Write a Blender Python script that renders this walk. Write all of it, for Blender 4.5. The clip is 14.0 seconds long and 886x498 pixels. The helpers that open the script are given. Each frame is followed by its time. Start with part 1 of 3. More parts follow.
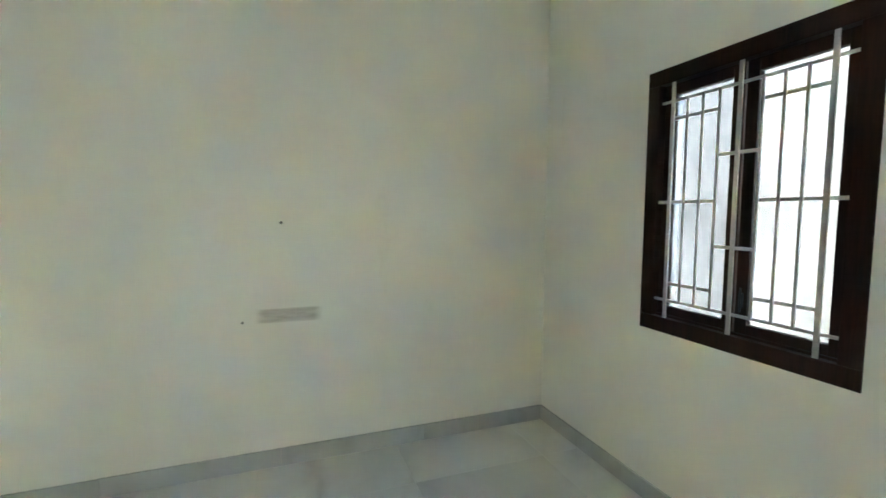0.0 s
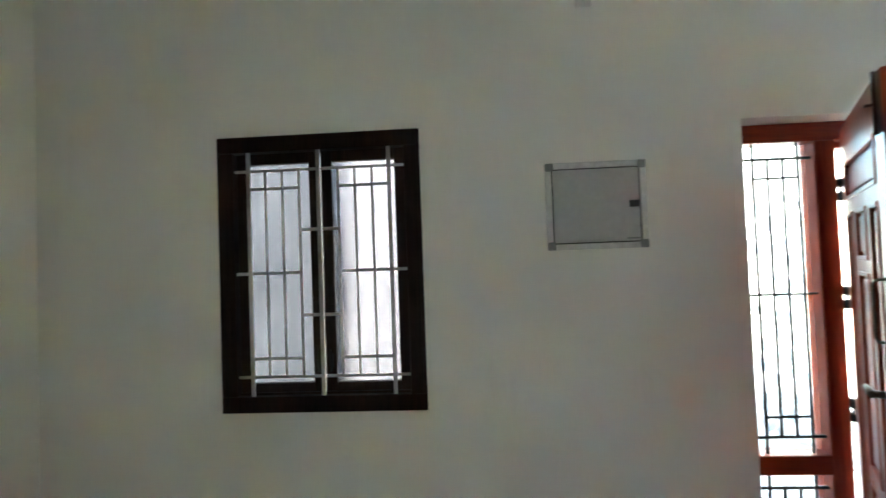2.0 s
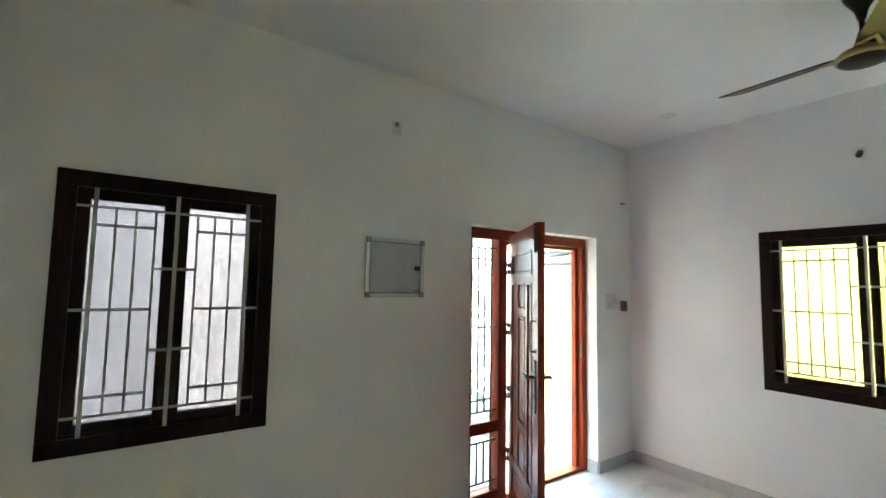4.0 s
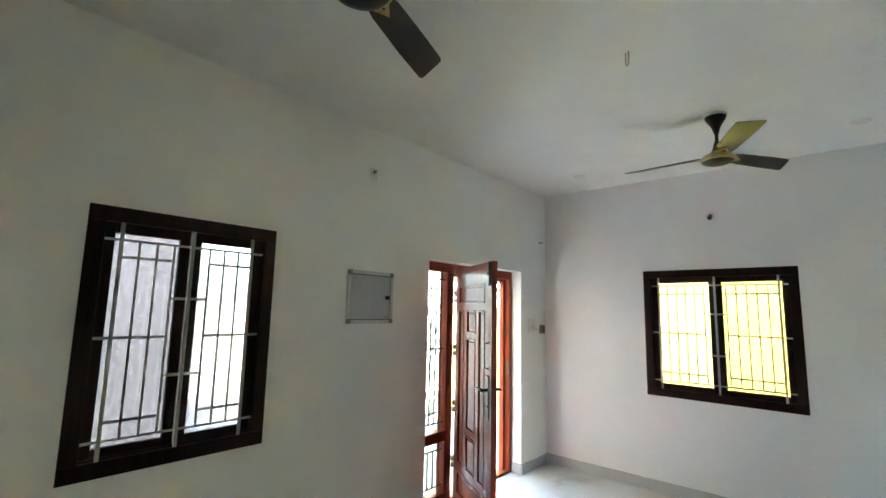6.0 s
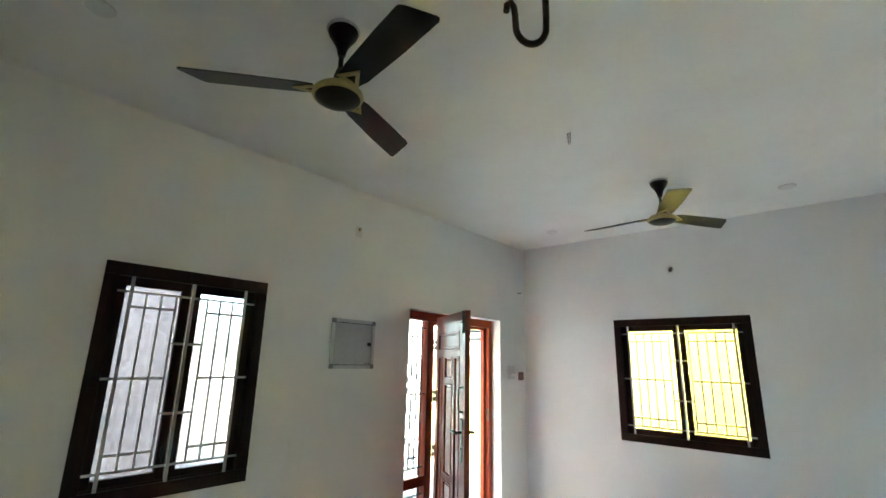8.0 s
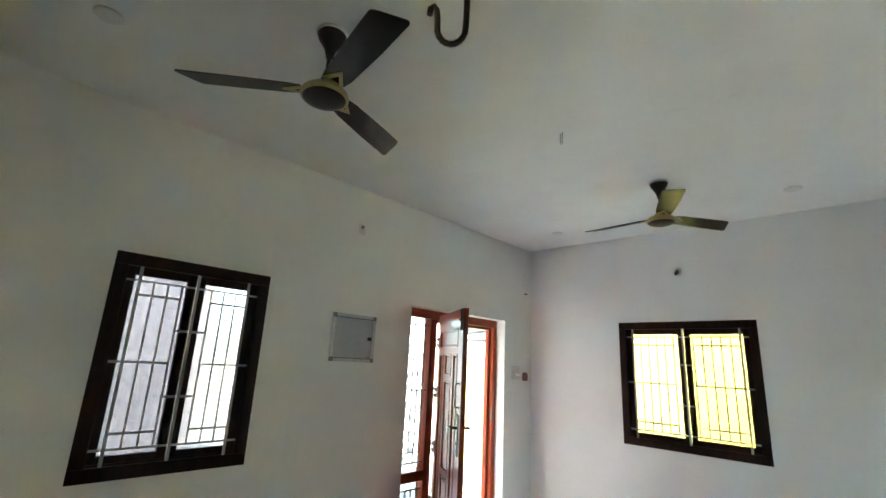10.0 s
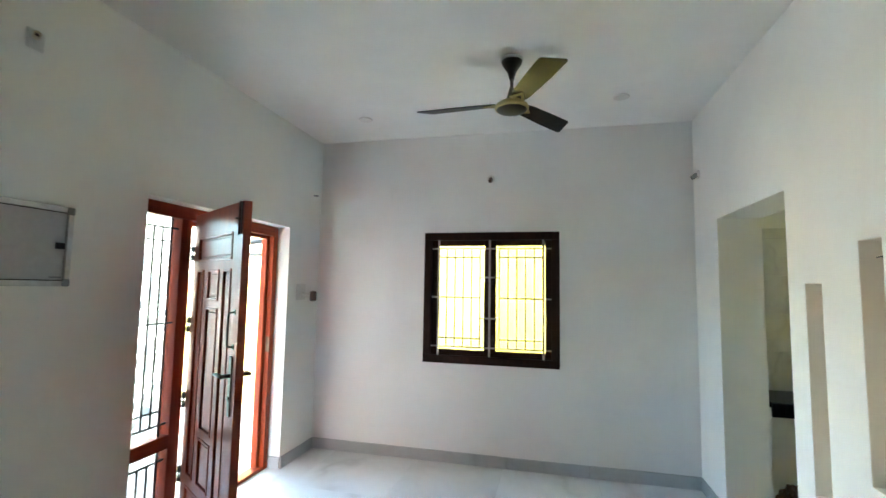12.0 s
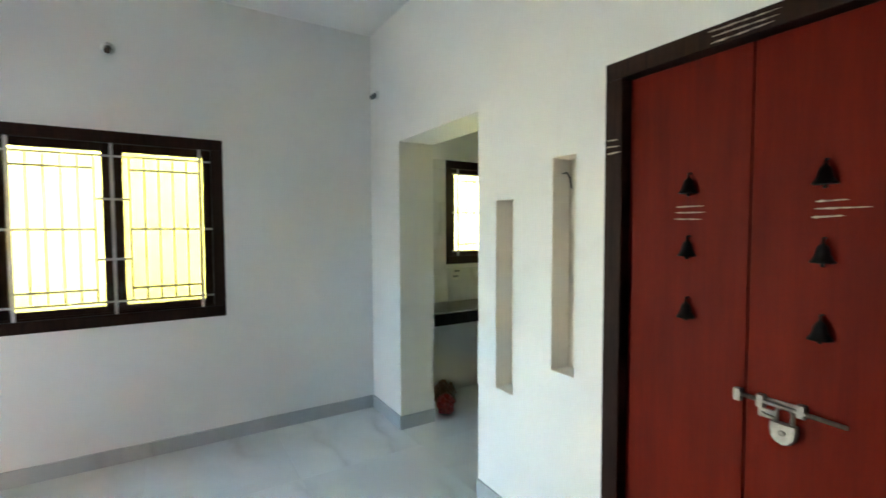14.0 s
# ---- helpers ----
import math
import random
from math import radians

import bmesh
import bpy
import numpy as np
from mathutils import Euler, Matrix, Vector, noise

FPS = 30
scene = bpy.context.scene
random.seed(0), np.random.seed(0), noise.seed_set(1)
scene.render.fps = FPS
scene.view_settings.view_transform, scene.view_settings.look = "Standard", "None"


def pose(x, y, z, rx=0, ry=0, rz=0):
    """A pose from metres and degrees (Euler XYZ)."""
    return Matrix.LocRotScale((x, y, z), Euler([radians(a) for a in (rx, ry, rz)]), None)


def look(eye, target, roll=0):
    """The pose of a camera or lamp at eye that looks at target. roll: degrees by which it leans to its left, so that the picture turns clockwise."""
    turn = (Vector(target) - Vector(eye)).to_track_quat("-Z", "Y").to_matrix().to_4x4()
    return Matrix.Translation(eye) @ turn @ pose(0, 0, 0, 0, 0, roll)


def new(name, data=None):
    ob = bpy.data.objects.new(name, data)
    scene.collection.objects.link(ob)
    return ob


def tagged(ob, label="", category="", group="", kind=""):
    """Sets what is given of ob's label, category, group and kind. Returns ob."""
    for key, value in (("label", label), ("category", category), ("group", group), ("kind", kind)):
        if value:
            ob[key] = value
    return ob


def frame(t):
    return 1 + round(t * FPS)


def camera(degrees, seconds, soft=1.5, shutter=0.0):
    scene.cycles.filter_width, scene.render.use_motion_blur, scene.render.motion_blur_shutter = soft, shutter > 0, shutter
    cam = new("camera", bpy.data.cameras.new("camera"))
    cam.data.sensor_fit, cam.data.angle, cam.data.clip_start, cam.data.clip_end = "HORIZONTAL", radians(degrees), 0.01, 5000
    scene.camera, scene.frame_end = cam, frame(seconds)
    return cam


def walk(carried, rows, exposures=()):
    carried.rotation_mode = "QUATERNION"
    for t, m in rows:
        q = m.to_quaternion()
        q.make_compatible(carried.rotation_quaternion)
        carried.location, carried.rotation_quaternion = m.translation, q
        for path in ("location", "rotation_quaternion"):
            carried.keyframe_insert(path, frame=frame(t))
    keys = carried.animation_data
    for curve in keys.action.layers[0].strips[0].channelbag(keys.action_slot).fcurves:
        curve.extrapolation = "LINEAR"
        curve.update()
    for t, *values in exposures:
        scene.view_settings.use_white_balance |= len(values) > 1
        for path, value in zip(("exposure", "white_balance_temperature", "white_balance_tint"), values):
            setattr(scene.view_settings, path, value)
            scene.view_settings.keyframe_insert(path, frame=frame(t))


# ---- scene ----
cam = camera(89.1, 14.0, 1.5, 0.2)
PATH = [
    (0, (-0.129, 0.78, 1.448), (0.574, 2.646, 1.29), 0.3),
    (0.5, (-0.208, 1.015, 1.478), (0.928, 2.657, 1.368), -0.0),
    (1, (-0.259, 1.211, 1.529), (1.246, 2.525, 1.441), -1.2),
    (1.5, (-0.268, 1.389, 1.469), (1.576, 2.161, 1.528), -0.2),
    (2, (-0.374, 1.414, 1.534), (1.622, 1.526, 1.587), -2.1),
    (2.5, (-0.527, 1.468, 1.571), (1.447, 1.154, 1.636), -2.0),
    (3, (-0.717, 1.64, 1.601), (1.206, 1.1, 1.703), -0.5),
    (3.5, (-0.823, 1.999, 1.601), (0.965, 1.111, 1.722), -0.9),
    (4, (-0.942, 2.286, 1.644), (0.686, 1.135, 1.805), 1.0),
    (4.2, (-0.962, 2.373, 1.646), (0.617, 1.159, 1.827), 0.8),
    (6.3, (-0.974, 3.073, 1.676), (0.315, 1.569, 1.952), 1.2),
    (6.5, (-1.008, 3.104, 1.671), (0.274, 1.596, 1.959), 1.1),
    (7, (-1.129, 3.137, 1.663), (0.141, 1.633, 2.015), 0.8),
    (7.5, (-1.229, 3.157, 1.655), (0.043, 1.674, 2.084), 0.9),
    (9.8, (-1.551, 3.12, 1.581), (-0.22, 1.721, 2.103), 3.1),
    (10, (-1.516, 3.07, 1.588), (-0.165, 1.68, 2.079), 2.9),
    (10.5, (-1.267, 3.006, 1.589), (0.022, 1.526, 1.972), 2.7),
    (11, (-1.071, 2.817, 1.549), (-0.033, 1.135, 1.851), 1.5),
    (11.5, (-0.880, 2.573, 1.604), (-0.115, 0.741, 1.836), 1.0),
    (12, (-0.659, 2.344, 1.590), (-0.196, 0.405, 1.758), 1.0),
    (12.5, (-0.510, 2.111, 1.553), (-0.265, 0.127, 1.640), 0.9),
    (13, (-0.447, 1.805, 1.531), (-0.413, -0.195, 1.553), 1.15),
    (13.5, (-0.322, 1.630, 1.521), (-0.835, -0.302, 1.498), 0.0),
    (14, (-0.398, 1.678, 1.496), (-1.443, -0.025, 1.403), -0.2),
]
EXPOSURES = [(0.0, 6.52, 6260, -6), (1.0, 6.52, 6260, -5), (1.5, 6.47, 6290, -5), (2.0, 5.82, 6200, -1), (2.5, 5.55, 6290, -2), (3.0, 5.7, 6320, -4), (4.0, 5.54, 6360, -3), (6.5, 5.76, 6400, -3), (11.0, 5.74, 6350, -2), (12.0, 5.74, 6200, -2), (12.5, 5.61, 6130, -3), (13.0, 5.33, 6260, -4), (13.5, 5.36, 6150, -3), (14.0, 5.7, 6260, -3)]
walk(cam, [(t, look(eye, target, roll)) for t, eye, target, roll in PATH], EXPOSURES)

# ---- sky and sun ----
SUN_ELEVATION, SUN_AZIMUTH = 48.0, 55.0
world = bpy.data.worlds.new("world")
scene.world = world
world.use_nodes = True
sky = world.node_tree.nodes.new("ShaderNodeTexSky")
sky.sky_type = "NISHITA"
sky.sun_disc = False
sky.sun_elevation = radians(SUN_ELEVATION)
sky.sun_rotation = radians(-SUN_AZIMUTH)
sky.air_density, sky.dust_density, sky.ozone_density = 1.0, 4.0, 0.6
world.node_tree.links.new(sky.outputs[0], world.node_tree.nodes["Background"].inputs[0])
world.node_tree.nodes["Background"].inputs[1].default_value = 0.15
sun_data = bpy.data.lights.new("sun", "SUN")
sun_data.energy, sun_data.angle, sun_data.color = 1.5, radians(14.0), (1.0, 0.975, 0.94)
sun = new("sun", sun_data)
sun.matrix_world = pose(0, 0, 12, -(90 - SUN_ELEVATION), 0, SUN_AZIMUTH)


# ---- materials ----
def base(name):
    m = bpy.data.materials.new(name)
    m.use_nodes = True
    return m, m.node_tree, m.node_tree.nodes["Principled BSDF"]


def coords(t, scale=(1, 1, 1)):
    tc, mp = t.nodes.new("ShaderNodeTexCoord"), t.nodes.new("ShaderNodeMapping")
    mp.inputs["Scale"].default_value = scale
    t.links.new(tc.outputs["Object"], mp.inputs[0])
    return mp.outputs[0]


def tex_noise(t, vec, scale, detail=4.0, rough=0.55, distort=0.0):
    n = t.nodes.new("ShaderNodeTexNoise")
    n.inputs["Scale"].default_value, n.inputs["Detail"].default_value = scale, detail
    n.inputs["Roughness"].default_value, n.inputs["Distortion"].default_value = rough, distort
    t.links.new(vec, n.inputs["Vector"])
    return n.outputs["Fac"]


def ramp(t, fac, stops):
    r = t.nodes.new("ShaderNodeValToRGB")
    while len(r.color_ramp.elements) < len(stops):
        r.color_ramp.elements.new(0.5)
    for e, (p, c) in zip(r.color_ramp.elements, stops):
        e.position, e.color = p, (*c, 1)
    t.links.new(fac, r.inputs[0])
    return r.outputs[0]


def mix(t, fac, a, b, mode="MIX"):
    n = t.nodes.new("ShaderNodeMix")
    n.data_type, n.blend_type = "RGBA", mode
    for sock, v in ((n.inputs[0], fac), (n.inputs[6], a), (n.inputs[7], b)):
        if isinstance(v, (int, float)):
            sock.default_value = v
        elif isinstance(v, tuple):
            sock.default_value = (*v, 1)
        else:
            t.links.new(v, sock)
    return n.outputs[2]


def bump(t, b, height, strength, distance=0.002):
    n = t.nodes.new("ShaderNodeBump")
    n.inputs["Strength"].default_value, n.inputs["Distance"].default_value = strength, distance
    t.links.new(height, n.inputs["Height"])
    t.links.new(n.outputs[0], b.inputs["Normal"])


def paint(name, color, rough=0.55, spread=0.025, grain=260.0, strength=0.25):
    """Emulsion on plaster: soft large blotches, fine roller grain."""
    m, t, b = base(name)
    v = coords(t)
    big = tex_noise(t, v, 1.3, 5.0)
    dark = tuple(c * (1 - spread * 2) for c in color)
    lite = tuple(min(1, c * (1 + spread)) for c in color)
    col = ramp(t, big, [(0.3, dark), (0.7, lite)])
    smear = ramp(t, tex_noise(t, coords(t, (1, 1, 0.35)), 5.0, 6.0, 0.65), [(0.62, (1, 1, 1)), (0.85, (0.93, 0.92, 0.9))])
    t.links.new(mix(t, 1.0, col, smear, "MULTIPLY"), b.inputs["Base Color"])
    b.inputs["Roughness"].default_value = rough
    bump(t, b, tex_noise(t, v, grain, 3.0), strength, 0.0006)
    return m


def wood(name, dark, lite, rough=0.3, coat=0.4, axis=2, scale=1.0, polish=0.12):
    """Varnished timber, grain along one axis."""
    m, t, b = base(name)
    s = [22.0 * scale] * 3
    s[axis] = 1.3 * scale
    v = coords(t, tuple(s))
    g = tex_noise(t, v, 2.2, 6.0, 0.6, 0.6)
    fine = tex_noise(t, v, 9.0, 3.0, 0.7)
    col = ramp(t, g, [(0.32, dark), (0.68, lite)])
    col = mix(t, 0.35, col, ramp(t, fine, [(0.35, dark), (0.65, lite)]))
    patch = ramp(t, tex_noise(t, coords(t, (1, 1, 0.5)), 4.5, 4.0, 0.6), [(0.32, (0.72, 0.70, 0.70)), (0.68, (1.0, 1.0, 1.0))])
    col = mix(t, 1.0, col, patch, "MULTIPLY")
    t.links.new(col, b.inputs["Base Color"])
    b.inputs["Roughness"].default_value = rough
    b.inputs["Coat Weight"].default_value, b.inputs["Coat Roughness"].default_value = coat, polish
    b.inputs["Specular IOR Level"].default_value = 0.3 if coat else 0.12
    bump(t, b, g, 0.12, 0.0008)
    return m


def plain(name, color, rough=0.5, metal=0.0, coat=0.0, wear=0.12, shine=0.5):
    m, t, b = base(name)
    n = tex_noise(t, coords(t), 35.0, 5.0)
    col = ramp(t, n, [(0.3, tuple(c * (1 - wear) for c in color)), (0.7, tuple(min(1, c * (1 + wear)) for c in color))])
    t.links.new(col, b.inputs["Base Color"])
    b.inputs["Roughness"].default_value, b.inputs["Metallic"].default_value = rough, metal
    b.inputs["Coat Weight"].default_value, b.inputs["Specular IOR Level"].default_value = coat, shine
    bump(t, b, tex_noise(t, coords(t), 180.0), 0.08, 0.0004)
    return m


def marble(name, ground, vein, rough=0.12, scale=1.0):
    """Polished vitrified tile with soft grey clouds and broken dark veins."""
    m, t, b = base(name)
    v = coords(t, (scale, scale, scale))
    info, far, add = t.nodes.new("ShaderNodeObjectInfo"), t.nodes.new("ShaderNodeVectorMath"), t.nodes.new("ShaderNodeVectorMath")
    far.operation, add.operation = "MULTIPLY", "ADD"
    t.links.new(info.outputs["Random"], far.inputs[0])
    far.inputs[1].default_value = (37.0, 53.0, 71.0)
    t.links.new(v, add.inputs[0])
    t.links.new(far.outputs[0], add.inputs[1])
    v = add.outputs[0]
    clouds = ramp(t, tex_noise(t, v, 1.6, 6.0, 0.6, 0.8), [(0.3, tuple(c * 0.89 for c in ground)), (0.6, ground)])
    w = t.nodes.new("ShaderNodeTexWave")
    w.inputs["Scale"].default_value, w.inputs["Distortion"].default_value = 0.55, 11.0
    w.inputs["Detail"].default_value, w.inputs["Detail Scale"].default_value = 5.0, 1.1
    t.links.new(v, w.inputs["Vector"])
    line = ramp(t, w.outputs["Fac"], [(0.0, (0.8, 0.8, 0.8)), (0.03, (0.45, 0.45, 0.45)), (0.16, (0.12, 0.12, 0.12)), (0.32, (0, 0, 0))])
    gate = ramp(t, tex_noise(t, v, 1.1, 2.0), [(0.44, (0, 0, 0)), (0.60, (1, 1, 1))])
    mask = mix(t, 1.0, line, gate, "MULTIPLY")
    col = mix(t, mask, clouds, vein)
    t.links.new(col, b.inputs["Base Color"])
    b.inputs["Roughness"].default_value = rough
    b.inputs["Specular IOR Level"].default_value = 0.45
    return m


def glass(name, rough, scale, strength, tint=(1, 1, 1)):
    """Patterned window glass."""
    m, t, b = base(name)
    b.inputs["Base Color"].default_value = (*tint, 1)
    b.inputs["Transmission Weight"].default_value = 1.0
    b.inputs["Roughness"].default_value = rough
    b.inputs["IOR"].default_value = 1.45
    vo = t.nodes.new("ShaderNodeTexVoronoi")
    vo.inputs["Scale"].default_value = scale
    t.links.new(coords(t), vo.inputs["Vector"])
    bump(t, b, vo.outputs["Distance"], strength, 0.003)
    return m


WALL = paint("wall_emulsion", (0.85, 0.845, 0.81))


def stained(m, cx, cz, wx, wz):
    """A grey scuff with soft edges on a painted wall, at (cx, cz)."""
    t = m.node_tree
    b = t.nodes["Principled BSDF"]
    old = b.inputs["Base Color"].links[0].from_socket
    v = coords(t)
    sep = t.nodes.new("ShaderNodeSeparateXYZ")
    t.links.new(v, sep.inputs[0])
    last = tex_noise(t, coords(t, (3, 1, 14)), 3.0, 4.0)
    for axis, c, w in ((0, cx, wx), (2, cz, wz)):
        d = t.nodes.new("ShaderNodeMath")
        d.operation = "SUBTRACT"
        t.links.new(sep.outputs[axis], d.inputs[0])
        d.inputs[1].default_value = c
        a = t.nodes.new("ShaderNodeMath")
        a.operation = "ABSOLUTE"
        t.links.new(d.outputs[0], a.inputs[0])
        r = t.nodes.new("ShaderNodeMapRange")
        r.interpolation_type = "SMOOTHSTEP"
        r.inputs["From Min"].default_value, r.inputs["From Max"].default_value = w * 1.15, w * 0.75
        t.links.new(a.outputs[0], r.inputs["Value"])
        p = t.nodes.new("ShaderNodeMath")
        p.operation = "MULTIPLY"
        t.links.new(r.outputs[0], p.inputs[0])
        t.links.new(last, p.inputs[1])
        last = p.outputs[0]
    t.links.new(mix(t, last, old, (0.30, 0.28, 0.25)), b.inputs["Base Color"])
    return m


WALL_N = stained(paint("wall_emulsion_scuffed", (0.85, 0.845, 0.81)), -0.055, 0.872, 0.165, 0.040)
WALL_S = paint("wall_emulsion_cool", (0.845, 0.85, 0.84))
CEIL = paint("ceiling_emulsion", (0.85, 0.85, 0.83), 0.7, 0.03)
NICHE = paint("niche_emulsion", (0.90, 0.83, 0.73), 0.6)
FLOOR = marble("floor_marble_tile", (0.73, 0.74, 0.73), (0.52, 0.52, 0.51), 0.16, 0.9)
LANDING = marble("landing_tile", (0.36, 0.36, 0.35), (0.26, 0.26, 0.26), 0.35, 1.4)
GROUT = plain("tile_grout", (0.66, 0.66, 0.65), 0.6)
SKIRT = marble("skirting_marble_tile", (0.50, 0.52, 0.53), (0.40, 0.41, 0.41), 0.2, 1.6)
TILE = marble("backsplash_tile", (0.74, 0.75, 0.74), (0.55, 0.55, 0.54), 0.12, 2.5)
GRANITE = plain("black_granite", (0.012, 0.012, 0.014), 0.12, 0, 0.0, 0.4)
EDGE = plain("black_granite_edge", (0.008, 0.008, 0.009), 0.4, 0, 0, 0.4, 0.15)
DARKWOOD = wood("dark_stained_wood", (0.013, 0.006, 0.004), (0.038, 0.016, 0.010), 0.5, 0.0)
TEAK = wood("teak_upright", (0.24, 0.026, 0.005), (0.42, 0.064, 0.011), 0.42, 0.08)
TEAK_H = wood("teak_level", (0.23, 0.025, 0.005), (0.40, 0.060, 0.011), 0.42, 0.08, 1)
LEAFWOOD = wood("teak_leaf", (0.28, 0.034, 0.011), (0.46, 0.072, 0.020), 0.38, 0.32, polish=0.2)
REDWOOD = wood("red_polished_wood", (0.125, 0.0062, 0.0009), (0.185, 0.0105, 0.0013), 0.58, 0.0, 2, 0.35)
GRILLE = plain("grille_white_enamel", (0.55, 0.52, 0.52), 0.4)
IRON = plain("black_iron", (0.015, 0.015, 0.016), 0.5, 0.3)
HOOK = plain("rusted_iron", (0.05, 0.032, 0.018), 0.55, 0.5, 0, 0.5)
BRONZE = plain("dark_bronze", (0.17, 0.095, 0.055), 0.42, 0.3, 0, 0.25)
CHROME = plain("brushed_steel", (0.62, 0.60, 0.57), 0.28, 1.0)
BELL = plain("blackened_bell_metal", (0.007, 0.006, 0.006), 0.55, 0, 0, 0.2, 0.15)
DULL = plain("dull_steel", (0.28, 0.265, 0.24), 0.45, 0.8, 0, 0.2)
BRASS = plain("gold_trim", (0.42, 0.33, 0.15), 0.35, 0.8)
FANBROWN = plain("fan_brown_lacquer", (0.014, 0.0095, 0.007), 0.42, 0.0, 0.0, 0.2, 0.22)
BLADE = plain("fan_blade_bronze_lacquer", (0.017, 0.0125, 0.0065), 0.27, 0.25, 0.0, 0.12, 0.4)
PLASTIC = plain("white_plastic", (0.72, 0.71, 0.68), 0.35, 0, 0, 0.05)
BROWNPLASTIC = plain("brown_bakelite", (0.07, 0.03, 0.022), 0.35)
BEIGE = plain("beige_plastic", (0.52, 0.42, 0.30), 0.45)
BOARD = plain("grey_powder_coat", (0.46, 0.47, 0.47), 0.4, 0, 0, 0.05)
CAP = plain("grey_corner_cap", (0.20, 0.21, 0.22), 0.45)
ALU = plain("aluminium_edge", (0.55, 0.56, 0.56), 0.35, 0.6)
# Tints hold down the bright outdoors in the panes; they are no glass colour.
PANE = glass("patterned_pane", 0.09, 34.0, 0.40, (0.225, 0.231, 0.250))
# Darker copy for the leaf that faces the house: dimness put in its tint.
PANE_DIM = glass("patterned_pane_dimmed", 0.09, 34.0, 0.40, (0.132, 0.140, 0.162))
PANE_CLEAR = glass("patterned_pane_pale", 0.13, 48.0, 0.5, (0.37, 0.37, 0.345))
# Yellow glow of the neighbour wall is deepened in these two tints.
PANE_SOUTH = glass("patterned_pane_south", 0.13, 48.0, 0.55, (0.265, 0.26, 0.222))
PANE_SOUTH_DIM = glass("patterned_pane_south_dim", 0.15, 48.0, 0.5, (0.205, 0.196, 0.140))
SIDE_PANE = glass("sidelight_pane", 0.08, 12.0, 0.5, (0.50, 0.53, 0.56))
FOLIAGE = glass("foliage_tint", 0.4, 60.0, 0.3, (0.36, 0.42, 0.48))
LENS = plain("lamp_lens", (0.5, 0.5, 0.48), 0.3)
ASH = plain("sacred_ash", (0.42, 0.34, 0.26), 0.9, 0, 0, 0.6)
BAGRED = plain("red_plastic_bag", (0.34, 0.026, 0.014), 0.35, 0, 0, 0.5)
BAGDARK = plain("dark_plastic_bag", (0.17, 0.085, 0.04), 0.35)
GROUND = paint("cement_ground", (0.26, 0.257, 0.245), 0.9, 0.12, 60.0)
PAVER = paint("cement_paver", (0.28, 0.277, 0.268), 0.85, 0.08, 90.0)
CREAM = paint("cream_house_paint", (0.60, 0.49, 0.17), 0.8, 0.05, 60.0)
YELLOW = paint("yellow_house_paint", (0.84, 0.74, 0.25), 0.8, 0.05, 60.0)
GREYWALL = paint("grey_cement_wall", (0.40, 0.37, 0.36), 0.9, 0.12, 60.0)
# Shade on the house and wing is put into these low base colours.
PINKWALL_SHADED = paint("pink_house_shaded", (0.105, 0.097, 0.099), 0.85, 0.08, 60.0)
WING_SHADED = paint("wing_shaded_cement", (0.052, 0.051, 0.050), 0.9, 0.2, 40.0)
OUTER = paint("outer_wall_paint", (0.72, 0.70, 0.62), 0.85, 0.05, 60.0)


# ---- mesh helpers ----
def box(bm, x0, x1, y0, y1, z0, z1, bevel=0.0):
    vs = [bm.verts.new(p) for p in ((x0, y0, z0), (x1, y0, z0), (x1, y1, z0), (x0, y1, z0), (x0, y0, z1), (x1, y0, z1), (x1, y1, z1), (x0, y1, z1))]
    fs = [bm.faces.new([vs[i] for i in q]) for q in ((3, 2, 1, 0), (4, 5, 6, 7), (0, 1, 5, 4), (1, 2, 6, 5), (2, 3, 7, 6), (3, 0, 4, 7))]
    if bevel:
        es = list({e for f in fs for e in f.edges})
        bmesh.ops.bevel(bm, geom=es, offset=bevel, segments=2, affect="EDGES", profile=0.5)
    return bm


def boxed(*a, bevel=0.0):
    return box(bmesh.new(), *a, bevel=bevel)


def tube(bm, points, r, seg=10):
    """A round bar along a line of points; r is one radius or one for each point."""
    pts = [Vector(p) for p in points]
    rs = r if isinstance(r, (list, tuple)) else [r] * len(pts)
    rings, side = [], None
    for i, p in enumerate(pts):
        d = (pts[min(i + 1, len(pts) - 1)] - pts[max(i - 1, 0)]).normalized()
        if side is None:
            side = d.orthogonal().normalized()
        side = (side - d * side.dot(d)).normalized()
        up = d.cross(side)
        rings.append([bm.verts.new(p + rs[i] * (math.cos(a) * side + math.sin(a) * up)) for a in (2 * math.pi * k / seg for k in range(seg))])
    for a, b in zip(rings, rings[1:]):
        for k in range(seg):
            f = bm.faces.new((a[k], a[(k + 1) % seg], b[(k + 1) % seg], b[k]))
            f.smooth = True
    bm.faces.new(rings[0][::-1])
    bm.faces.new(rings[-1])
    return bm


def lathe(bm, profile, seg=40, m=Matrix()):
    """A turned body from (radius, height) pairs."""
    rings = [[bm.verts.new(m @ Vector((r * math.cos(2 * math.pi * k / seg), r * math.sin(2 * math.pi * k / seg), z))) for k in range(seg)] for r, z in profile]
    for a, b in zip(rings, rings[1:]):
        for k in range(seg):
            f = bm.faces.new((a[k], a[(k + 1) % seg], b[(k + 1) % seg], b[k]))
            f.smooth = True
    bm.faces.new(rings[0][::-1])
    bm.faces.new(rings[-1])
    return bm


